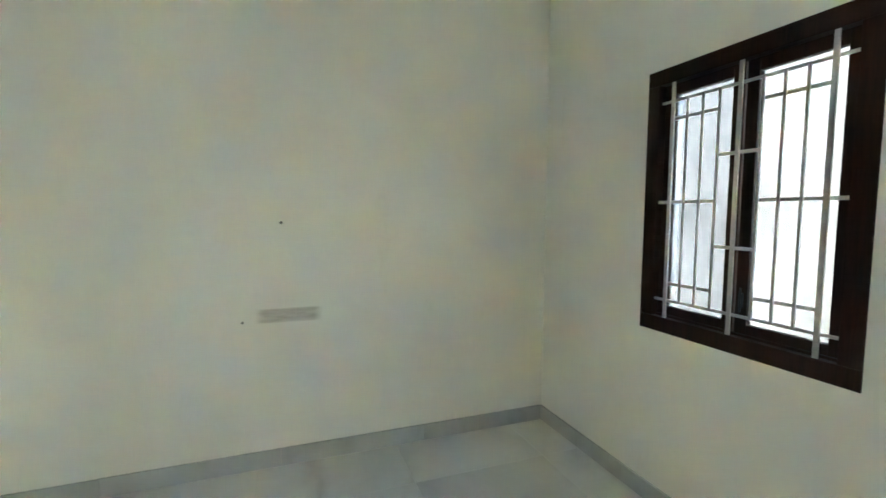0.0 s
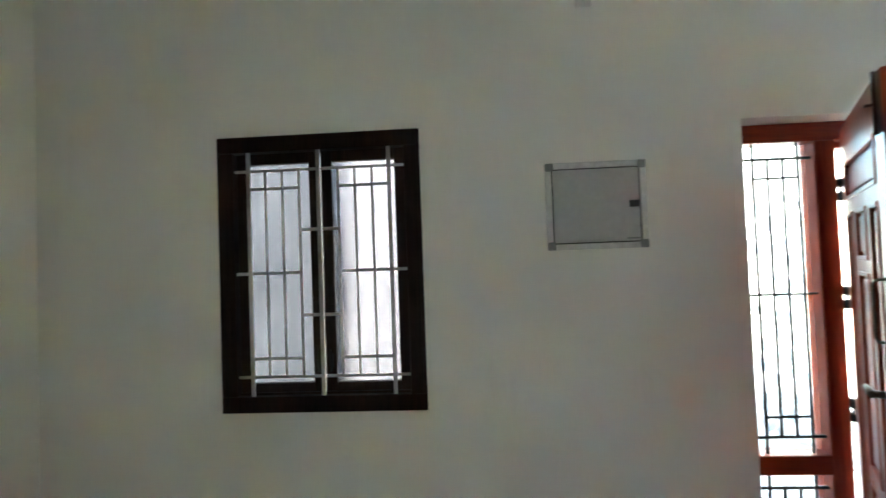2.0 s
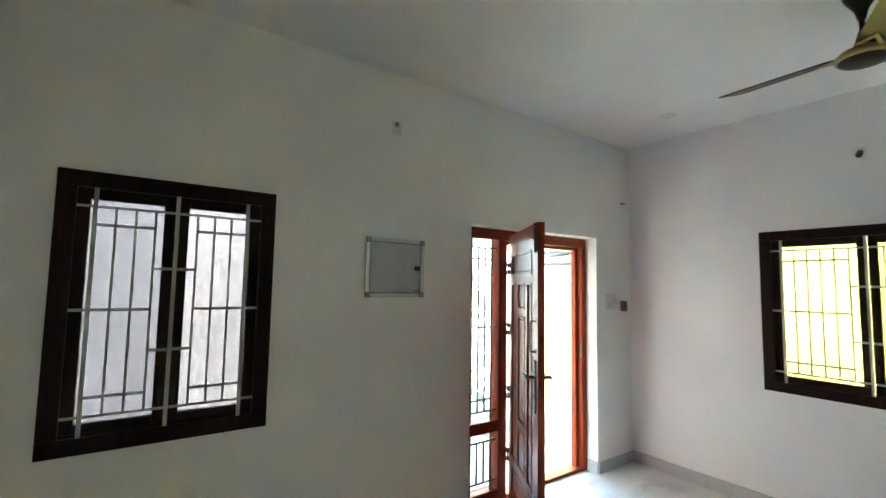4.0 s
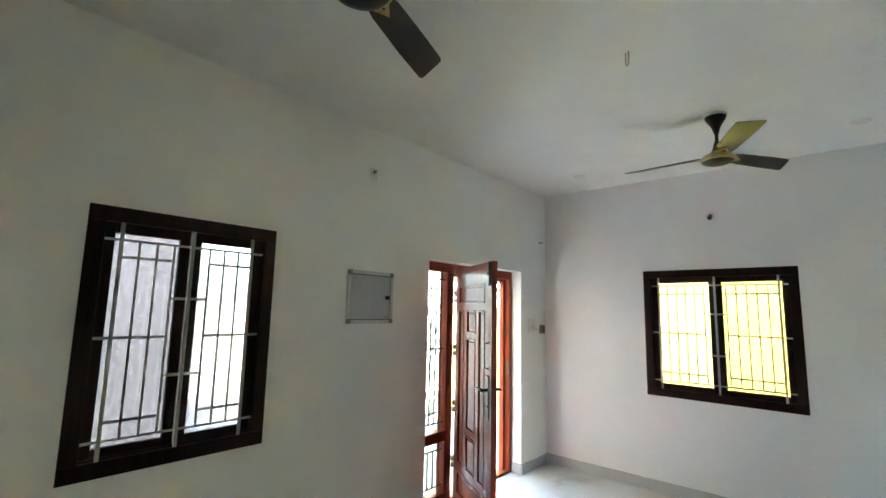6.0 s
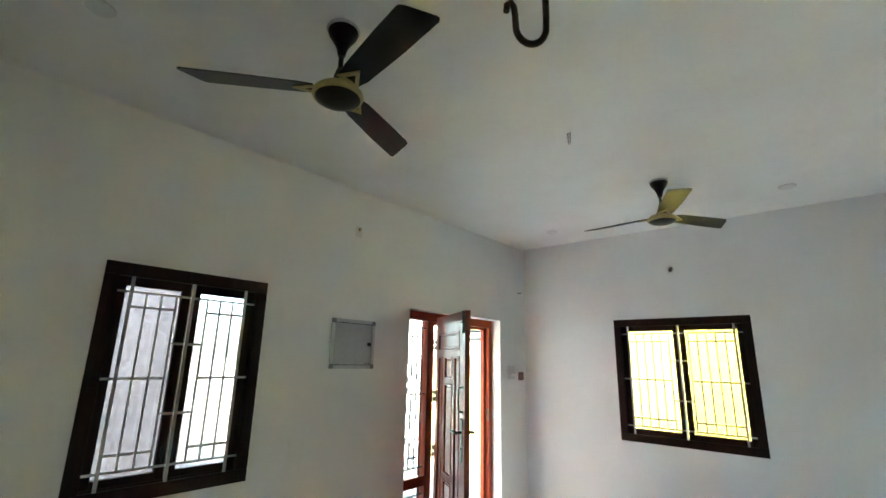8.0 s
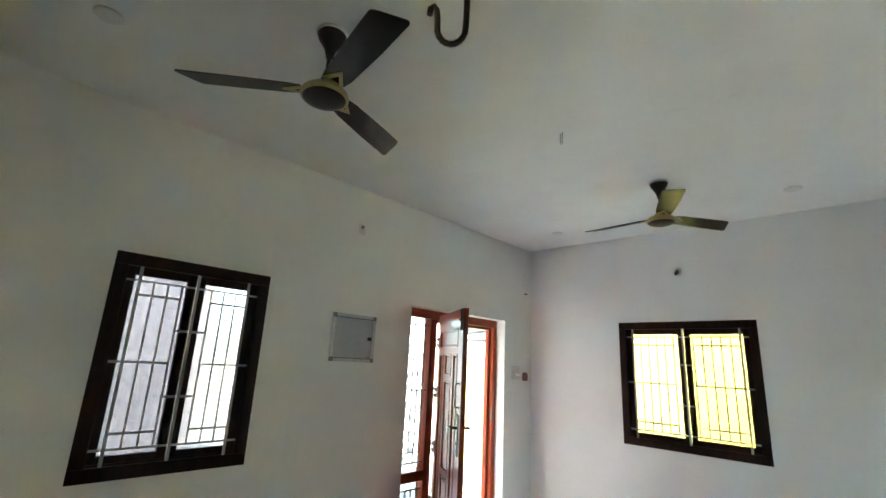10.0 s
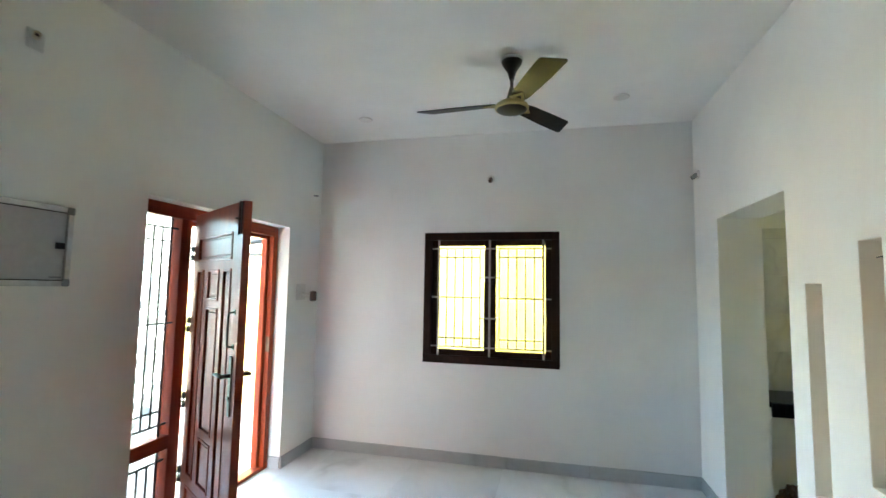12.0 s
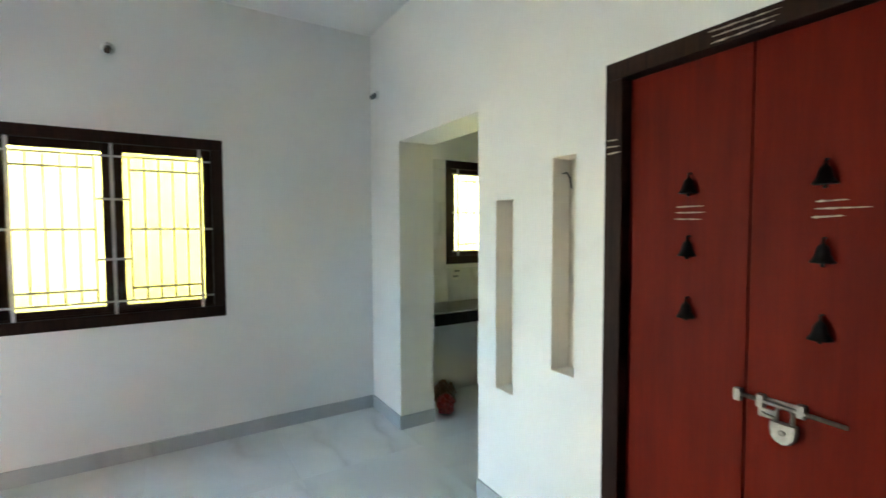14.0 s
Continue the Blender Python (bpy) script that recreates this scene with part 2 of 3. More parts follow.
def slab(bm, outline, z0, z1, m=Matrix()):
    """A flat outline given thickness."""
    lo = [bm.verts.new(m @ Vector((x, y, z0))) for x, y in outline]
    hi = [bm.verts.new(m @ Vector((x, y, z1))) for x, y in outline]
    bm.faces.new(lo[::-1])
    bm.faces.new(hi)
    for i in range(len(lo)):
        j = (i + 1) % len(lo)
        bm.faces.new((lo[i], lo[j], hi[j], hi[i]))
    return bm


def part(name, bm, material, parent=None, label=""):
    me = bpy.data.meshes.new(name)
    bmesh.ops.recalc_face_normals(bm, faces=bm.faces)
    bm.to_mesh(me)
    bm.free()
    me.materials.append(material)
    ob = new(name, me)
    if parent is not None:
        ob.parent = parent
    return tagged(ob, label)


def thing(name, m, label, category, group="", kind=""):
    ob = new(name)
    ob.empty_display_size = 0.1
    ob.matrix_world = m
    return tagged(ob, label, category, group, kind)


def setting(name, bm, material, label, category):
    return tagged(part(name, bm, material), label, category, kind="structure")


# ---- plan of the hall ----
EAST, SOUTH, WEST, NORTH, TOP = 1.62, -1.80, -1.845, 3.43, 3.045
OUT_E, OUT_S, BACK_W, OUT_N = EAST + 0.23, SOUTH - 0.23, -2.13, NORTH + 0.23
W1 = (1.617, 2.550, 0.879, 2.133)
W2 = (-0.741, 0.510, 0.887, 2.104)
W3 = (-4.30, -2.56, 1.165, 2.110)
DOOR = (-1.255, 0.221, 2.100)
GAP = (-1.283, -0.312, 2.122)
POOJA = (0.517, 1.500, 2.112)
NICHES = ((-0.157, -0.020, 0.660, 1.637), (0.238, 0.372, 0.860, 1.802))


def wall_with_holes(axis, a0, a1, u0, u1, z0, z1, holes):
    """A wall of thickness a0..a1 along u, with rectangular holes (u0, u1, z0, z1[, depth to which it is sunk]), built cell by cell."""
    bm = bmesh.new()
    us = sorted({u0, u1, *[h[0] for h in holes], *[h[1] for h in holes]})
    zs = sorted({z0, z1, *[h[2] for h in holes], *[h[3] for h in holes]})
    for ua, ub in zip(us, us[1:]):
        spans = []
        for zl, zh in zip(zs, zs[1:]):
            inside = [h for h in holes if h[0] < (ua + ub) / 2 < h[1] and h[2] < (zl + zh) / 2 < h[3]]
            lo, hi = a0, a1
            if inside:
                if len(inside[0]) < 5:
                    continue
                hi = inside[0][4]
            if spans and spans[-1][1] == zl and spans[-1][2:] == (lo, hi):
                spans[-1] = (spans[-1][0], zh, lo, hi)
            else:
                spans.append((zl, zh, lo, hi))
        for zl, zh, lo, hi in spans:
            if axis == "x":
                box(bm, lo, hi, ua, ub, zl, zh)
            else:
                box(bm, ua, ub, lo, hi, zl, zh)
    return bm


floor = setting("floor", boxed(-4.6, OUT_E - 0.02, OUT_S + 0.02, OUT_N, -0.12, -0.0035), GROUT, "polished pale grey marble-look tile floor with veins", "floor")
setting("ceiling", boxed(-4.8, OUT_E, OUT_S, OUT_N, TOP, TOP + 0.14), CEIL, "plain white painted flat ceiling", "ceiling")
setting("wall_east", wall_with_holes("x", EAST, OUT_E, OUT_S, OUT_N, -0.3, TOP, [(W1[0], W1[1], W1[2], W1[3]), (DOOR[0], DOOR[1], -0.3, DOOR[2])]), WALL,
        "off-white painted wall with window and entrance door", "wall")
setting("wall_south", wall_with_holes("y", OUT_S, SOUTH, -4.8, EAST, -0.3, TOP, [W2, W3]), WALL_S, "cool white painted wall with barred window", "wall")
setting("wall_west", wall_with_holes("x", BACK_W, WEST, SOUTH, NORTH, -0.1, TOP,
        [(GAP[0], GAP[1], -0.1, GAP[2]), (POOJA[0], POOJA[1], -0.1, POOJA[2])] + [(*n, WEST - 0.11) for n in NICHES]), WALL, "white painted wall with kitchen opening and niches", "wall")
setting("wall_north", boxed(-4.8, EAST, NORTH, OUT_N, -0.3, TOP), WALL_N, "off-white painted wall with scuff mark", "wall")
setting("wall_kitchen_west", boxed(-4.8, -4.6, SOUTH, NORTH, -0.1, TOP), WALL, "plain painted kitchen end wall", "wall")
setting("wall_kitchen_north", boxed(-4.6, BACK_W, 0.40, 0.50, -0.1, TOP), WALL, "plain painted kitchen partition wall", "wall")

# skirting: tile strips at the foot of the walls, butted at the corners
SK, SKH = 0.012, 0.10


def skirting(x0, x1, y0, y1, tile=0.80):
    """A run of skirting tiles with hairline joints and slightly uneven tops."""
    run = thing("baseboard", Matrix.Translation((x0, y0, 0)), "grey marble tile skirting along the wall foot", "skirting", "", "structure")
    along = x1 - x0 > y1 - y0
    length = max(x1 - x0, y1 - y0)
    n = max(1, round(length / tile))
    for i in range(n):
        a, b = length * i / n + 0.0004, length * (i + 1) / n - 0.0004
        h = SKH + random.uniform(-0.002, 0.002)
        bm = boxed(a, b, 0, y1 - y0, 0.0, h, bevel=0.0012) if along else boxed(0, x1 - x0, a, b, 0.0, h, bevel=0.0012)
        part("tile", bm, SKIRT, run)


skirting(EAST - SK, EAST, DOOR[1], NORTH)
skirting(EAST - SK, EAST, SOUTH + SK, DOOR[0])
skirting(EAST, 1.733, DOOR[0], DOOR[0] + SK)
skirting(WEST, EAST, SOUTH, SOUTH + SK)
skirting(WEST, WEST + SK, SOUTH + SK, GAP[0])
skirting(BACK_W, WEST + SK, GAP[0], GAP[0] + SK)
skirting(WEST, WEST + SK, GAP[1], POOJA[0])
skirting(WEST, WEST + SK, POOJA[1], NORTH - SK)
skirting(WEST, EAST - SK, NORTH - SK, NORTH)


# ---- windows ----
def window(name, m, w, h, bars, label, glazing):
    """Two-leaf window in a dark frame with a welded bar grille. Local x across, y outwards, z up from the sill."""
    win = thing(name, m, label, "window", "barred windows", "structure")
    f, d0, d1 = 0.072, -0.004, 0.10
    fr = bmesh.new()
    box(fr, -w / 2, -w / 2 + f, d0, d1, f, h - f, 0.004)
    box(fr, w / 2 - f, w / 2, d0, d1, f, h - f, 0.004)
    box(fr, -w / 2, w / 2, d0, d1, 0, f, 0.004)
    box(fr, -w / 2, w / 2, d0, d1, h - f, h, 0.004)
    part("window_frame", fr, DARKWOOD, win, "dark-stained wooden outer frame")
    bead = bmesh.new()
    box(bead, -w / 2 + f, w / 2 - f, 0.024, 0.035, f, f + 0.012, 0.002)
    part("sill_bead", bead, DARKWOOD, win)
    iw, s, y0, y1 = w / 2 - f, 0.050, 0.036, 0.068
    for k in (-1, 1):
        xa, xb = sorted((k * 0.004, k * iw))
        sash = bmesh.new()
        box(sash, xa, xa + s, y0, y1, f, h - f, 0.003)
        box(sash, xb - s, xb, y0, y1, f, h - f, 0.003)
        box(sash, xa + s, xb - s, y0, y1, f, f + s, 0.003)
        box(sash, xa + s, xb - s, y0, y1, h - f - s, h - f, 0.003)
        sh = part("sash", sash, DARKWOOD, win, "dark wooden casement leaf")
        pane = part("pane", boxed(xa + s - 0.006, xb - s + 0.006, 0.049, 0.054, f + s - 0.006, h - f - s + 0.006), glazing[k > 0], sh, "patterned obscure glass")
        # Pane casts no shadow, so light enters undimmed while its tint darkens the view.
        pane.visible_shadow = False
        bolt = bmesh.new()
        xm = xb - s / 2 if k < 0 else xa + s / 2
        tube(bolt, [(xm, y0 - 0.006, f + 0.10), (xm, y0 - 0.006, f + 0.20)], 0.004, 8)
        box(bolt, xm - 0.010, xm + 0.010, y0 - 0.004, y0, f + 0.12, f + 0.18)
        part("tower_bolt", bolt, IRON, sh)
    hz, yb = h / 2, 0.008
    rail, short, mid = 0.375 * h, 0.309 * h, 0.155 * h
    first, step = 0.090, (iw - 0.070 - 0.090) / (bars - 1)
    vx = [first + step * i for i in range(bars)]

    def bar(name, *p):
        part(name, boxed(*p, bevel=0.0015), GRILLE, win)

    for z in (hz - rail, hz + rail):
        bar("grille_rail", -iw, iw, yb + 0.005, yb + 0.013, z - 0.006, z + 0.006)
    for x in (-vx[-1], 0.0, vx[-1]):
        bar("grille_upright", x - 0.009, x + 0.009, yb - 0.004, yb + 0.004, f, h - f)
    for k in (-1, 1):
        for i, x in enumerate(vx[:-1]):
            bar("grille_bar", k * x - 0.0055, k * x + 0.0055, yb - 0.003, yb + 0.004, hz - rail, hz + rail)
        xa, xb = sorted((k * vx[0], k * vx[-1]))
        for z in (hz - short, hz + short):
            bar("grille_rung", xa, xb, yb + 0.005, yb + 0.012, z - 0.007, z + 0.007)
        xa, xb = sorted((k * vx[0], k * iw))
        bar("grille_rung", xa, xb, yb + 0.005, yb + 0.012, hz - 0.007, hz + 0.007)
    for z in (hz - mid, hz + mid):
        bar("grille_rung", -vx[0], vx[0], yb + 0.005, yb + 0.012, z - 0.007, z + 0.007)
    return win


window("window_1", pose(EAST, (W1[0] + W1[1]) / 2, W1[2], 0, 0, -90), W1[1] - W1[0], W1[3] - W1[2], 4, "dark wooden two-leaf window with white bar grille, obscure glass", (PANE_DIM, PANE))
window("window_2", pose((W2[0] + W2[1]) / 2, SOUTH, W2[2], 0, 0, 180), W2[1] - W2[0], W2[3] - W2[2], 6, "wide dark wooden window with grille, glowing pale yellow", (PANE_SOUTH, PANE_SOUTH_DIM))
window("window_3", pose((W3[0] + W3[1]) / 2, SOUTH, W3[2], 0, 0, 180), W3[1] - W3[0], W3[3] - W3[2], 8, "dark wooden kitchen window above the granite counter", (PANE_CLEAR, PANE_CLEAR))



# ---- entrance door ----
def bar_panel(parent, y0, y1, z0, z1, rails, rungs, ys):
    """A glazed light with thin black bars in the door frame."""
    pane = part("pane", boxed(1.792, 1.797, y0 - 0.006, y1 + 0.006, z0 - 0.006, z1 + 0.006), SIDE_PANE, parent, "coarsely patterned obscure glass")
    # Shadowless too: the sidelight tint dims only what is seen through it.
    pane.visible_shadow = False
    for z in rails:
        part("grille_rail", boxed(1.762, 1.772, y0, y1, z - 0.006, z + 0.006), IRON, parent)
    for z in rungs:
        part("grille_rung", boxed(1.762, 1.772, ys[0], ys[-1], z - 0.005, z + 0.005), IRON, parent)
    for i, y in enumerate(ys):
        a, b = (z0, z1) if i in (0, len(ys) - 1) else (min(rails), max(rails))
        part("grille_bar", boxed(1.755, 1.762, y - 0.006, y + 0.006, a, b), IRON, parent)


def door_frame():
    fr = thing("door_1", Matrix(), "polished orange-brown teak entrance frame with barred sidelight", "door frame", "", "structure")
    x0, x1, y0, y1, z1 = 1.735, 1.835, DOOR[0], DOOR[1], DOOR[2]
    part("head", boxed(x0, x1, y0, y1, z1 - 0.085, z1, bevel=0.005), TEAK_H, fr)
    part("stile", boxed(x0, x1, y0, y0 + 0.065, 0.0, z1 - 0.085, bevel=0.005), TEAK, fr)
    part("stop", boxed(x0 + 0.042, x1 - 0.004, y0 + 0.065, y0 + 0.105, 0.03, z1 - 0.085, bevel=0.004), TEAK, fr)
    part("stop", boxed(x0 + 0.042, x1 - 0.004, y0 + 0.105, -0.260, z1 - 0.115, z1 - 0.085, bevel=0.004), TEAK_H, fr)
    part("stile", boxed(x0, x1, y1 - 0.060, y1, 0.0, z1 - 0.085, bevel=0.005), TEAK, fr)
    part("mullion", boxed(x0, x1, -0.250, -0.160, 0.0, z1 - 0.085, bevel=0.005), TEAK, fr)
    part("transom", boxed(x0 - 0.006, x1, -0.160, y1 - 0.060, 0.525, 0.612, bevel=0.006), TEAK_H, fr)
    part("bottom_rail", boxed(x0, x1, -0.160, y1 - 0.060, 0.0, 0.09, bevel=0.005), TEAK_H, fr)
    part("threshold", boxed(x0, x1 - 0.002, y0 + 0.065, -0.250, 0.0, 0.030, bevel=0.006), TEAK_H, fr)
    part("strike_plate", boxed(x0 - 0.002, x0 + 0.03, y0 + 0.062, y0 + 0.068, 1.00, 1.13), BRONZE, fr)
    c, ys = 0.0005, [-0.1, -0.033, 0.034, 0.1]
    ys = [c + y for y in ys]
    bar_panel(fr, -0.160, y1 - 0.060, 0.612, z1 - 0.085, (0.682, 1.945), (0.772, 1.857, 1.325), ys)
    part("grille_rail", boxed(1.762, 1.772, -0.160, y1 - 0.060, 1.320, 1.330), IRON, fr)
    bar_panel(fr, -0.160, y1 - 0.060, 0.09, 0.525, (0.155, 0.455), (), ys)
    # Leaf shapes on the pane stand in for foliage beyond the sidelight.
    spray = bmesh.new()
    leaf = [(0, 0), (0.020, 0.020), (0.027, 0.044), (0.018, 0.072), (0, 0.090), (-0.019, 0.070), (-0.026, 0.042), (-0.018, 0.018)]
    for i in range(36):
        z = 0.70 + 0.030 * i
        cy = 0.0 + (0.062, -0.055, 0.004)[i % 3] + random.uniform(-0.012, 0.012)
        size, turn = random.uniform(0.65, 1.05), random.uniform(-75, 75)
        slab(spray, [(x * size, y * size) for x, y in leaf], 0.0006 * (i % 4), 0.0006 * (i % 4) + 0.0005, pose(1.7895, cy, z, 90, 0, 90) @ pose(0, 0, 0, 0, 0, turn))
    part("foliage_shapes", spray, FOLIAGE, fr, "pale grey leaf shapes standing in for foliage outside")
    return fr


door_frame()


def door_leaf():
    """Panelled leaf, local x from the hinge along the leaf, y through it (negative y is the room face), z up."""
    hinge, edge = Vector((1.722, -0.256, 0.0)), Vector((0.955, 0.225, 0.0))
    d = edge - hinge
    turn = math.degrees(math.atan2(d.y, d.x))
    m = pose(hinge.x, hinge.y, 0.012, 0, 0, turn)
    leaf = thing("door_leaf", m, "open panelled teak entrance door leaf with bronze lever handle", "door")
    L0, L1, T, H = 0.022, 0.872, 0.044, 2.036
    wide = L1 - L0

    def u(a):
        return L0 + a * wide

    holes = [(0.13, 0.83, 1.72, 1.87), (0.13, 0.27, 0.36, 1.655), (0.37, 0.60, 1.475, 1.655), (0.37, 0.60, 0.685, 1.42), (0.37, 0.60, 0.36, 0.63), (0.69, 0.83, 0.36, 1.655), (0.13, 0.83, 0.11, 0.29)]
    bm = wall_with_holes("y", 0.0, T, u(0), u(1), 0.0, H, [(u(a), u(b), c, e) for a, b, c, e in holes])
    part("leaf_frame", bm, LEAFWOOD, leaf)
    for a, b, z0, z1 in holes:
        bm = bmesh.new()
        xa, xb = u(a), u(b)
        box(bm, xa, xb, 0.012, T - 0.012, z0, z1)
        i = 0.022
        box(bm, xa + i, xb - i, 0.004, T - 0.004, z0 + i, z1 - i, 0.006)
        pn = part("panel", bm, LEAFWOOD, leaf, "raised fielded wooden panel")
        md = bmesh.new()
        for y0, y1 in ((-0.005, 0.012), (T - 0.012, T + 0.005)):
            box(md, xa - 0.006, xa + 0.010, y0, y1, z0 - 0.006, z1 + 0.006, 0.003)
            box(md, xb - 0.010, xb + 0.006, y0, y1, z0 - 0.006, z1 + 0.006, 0.003)
            box(md, xa + 0.010, xb - 0.010, y0, y1, z0 - 0.006, z0 + 0.010, 0.003)
            box(md, xa + 0.010, xb - 0.010, y0, y1, z1 - 0.010, z1 + 0.006, 0.003)
        part("moulding", md, LEAFWOOD, pn)
    for z in (1.775, 1.295, 0.80, 0.325):
        h = tube(bmesh.new(), [(0.0, -0.004, z - 0.052), (0.0, -0.004, z + 0.052)], 0.005, 8)
        for dz in (-0.030, 0.030):
            tube(h, [(0.0, -0.004, z + dz - 0.020), (0.0, -0.004, z + dz + 0.020)], 0.011, 10)
        box(h, -0.004, 0.030, -0.006, -0.001, z - 0.045, z - 0.012)
        box(h, -0.004, 0.030, -0.006, -0.001, z + 0.012, z + 0.045)
        box(h, -0.020, 0.002, -0.008, -0.003, z - 0.050, z - 0.018)
        box(h, -0.020, 0.002, -0.008, -0.003, z + 0.018, z + 0.050)
        part("hinge", h, IRON, leaf, "black parliament hinge")
    hx, hz = L1 - 0.062, 1.075
    for side, y in ((-1, 0.0), (1, T)):
        hd = bmesh.new()
        a, b = sorted((y, y + side * 0.008))
        box(hd, hx - 0.022, hx + 0.022, a, b, hz - 0.215, hz + 0.105, 0.006)
        tube(hd, [(hx, y, hz), (hx, y + side * 0.052, hz)], 0.011, 12)
        tube(hd, [(hx + 0.012, y + side * 0.052, hz), (hx - 0.03, y + side * 0.054, hz + 0.002), (hx - 0.085, y + side * 0.052, hz), (hx - 0.125, y + side * 0.047, hz - 0.006)], [0.011, 0.011, 0.009, 0.007], 12)
        tube(hd, [(hx, y, hz - 0.12), (hx, y + side * 0.014, hz - 0.12)], 0.012, 12)
        part("lever_handle", hd, BRONZE, leaf, "dark bronze lever on a long plate")
    lt = bmesh.new()
    lx = L1 - 0.052
    tube(lt, [(lx, 0.0, 1.42), (lx, -0.030, 1.417), (lx, -0.036, 1.405), (lx, -0.036, 1.245), (lx, -0.030, 1.233), (lx, 0.0, 1.23)], 0.0042, 10)
    box(lt, lx - 0.012, lx + 0.012, -0.004, 0.0, 1.405, 1.435)
    box(lt, lx - 0.012, lx + 0.012, -0.004, 0.0, 1.215, 1.245)
    part("pull_bar", lt, BRONZE, leaf, "thin dark bronze pull bar")
    tb = bmesh.new()
    box(tb, L1 - 0.045, L1 - 0.012, -0.006, 0.0, H - 0.185, H - 0.004, 0.002)
    tube(tb, [(L1 - 0.028, -0.012, H - 0.19), (L1 - 0.028, -0.012, H - 0.002)], 0.006, 10)
    tube(tb, [(L1 - 0.028, -0.012, H - 0.10), (L1 - 0.028, -0.035, H - 0.10)], 0.005, 8)
    part("tower_bolt", tb, BROWNPLASTIC, leaf, "dark tower bolt")
    st = bmesh.new()
    tube(st, [(L1 - 0.10, 0.0, 0.335), (L1 - 0.10, -0.03, 0.335), (L1 - 0.085, -0.035, 0.27), (L1 - 0.07, -0.03, 0.215)], 0.006, 10)
    box(st, L1 - 0.115, L1 - 0.085, -0.004, 0.0, 0.315, 0.355)
    part("door_stopper", st, CHROME, leaf, "steel foot stopper")
    return leaf


door_leaf()


# ---- prayer-room door ----
def smear(x, y0, y1, z):
    """One finger stroke of ash: ragged edges, thinning towards its end."""
    n = 14
    slant = random.uniform(-0.004, 0.004)
    a, b = y0 + random.uniform(-0.012, 0.010), y1 + random.uniform(-0.014, 0.010)
    top, low = [], []
    for i in range(n + 1):
        f = i / n
        h = 0.0034 * (1 - 0.55 * f) * random.uniform(0.55, 1.15) * min(1.0, 6 * f + 0.3, 6 * (1 - f) + 0.2)
        y, zc = a + (b - a) * f, z + slant * (f - 0.5) + random.uniform(-0.0006, 0.0006)
        top.append((y, zc + h))
        low.append((y, zc - h))
    m = Matrix(((0, 0, 1, x), (1, 0, 0, 0), (0, 1, 0, 0), (0, 0, 0, 1)))
    return slab(bmesh.new(), low + top[::-1], -0.0005, 0.0005, m)


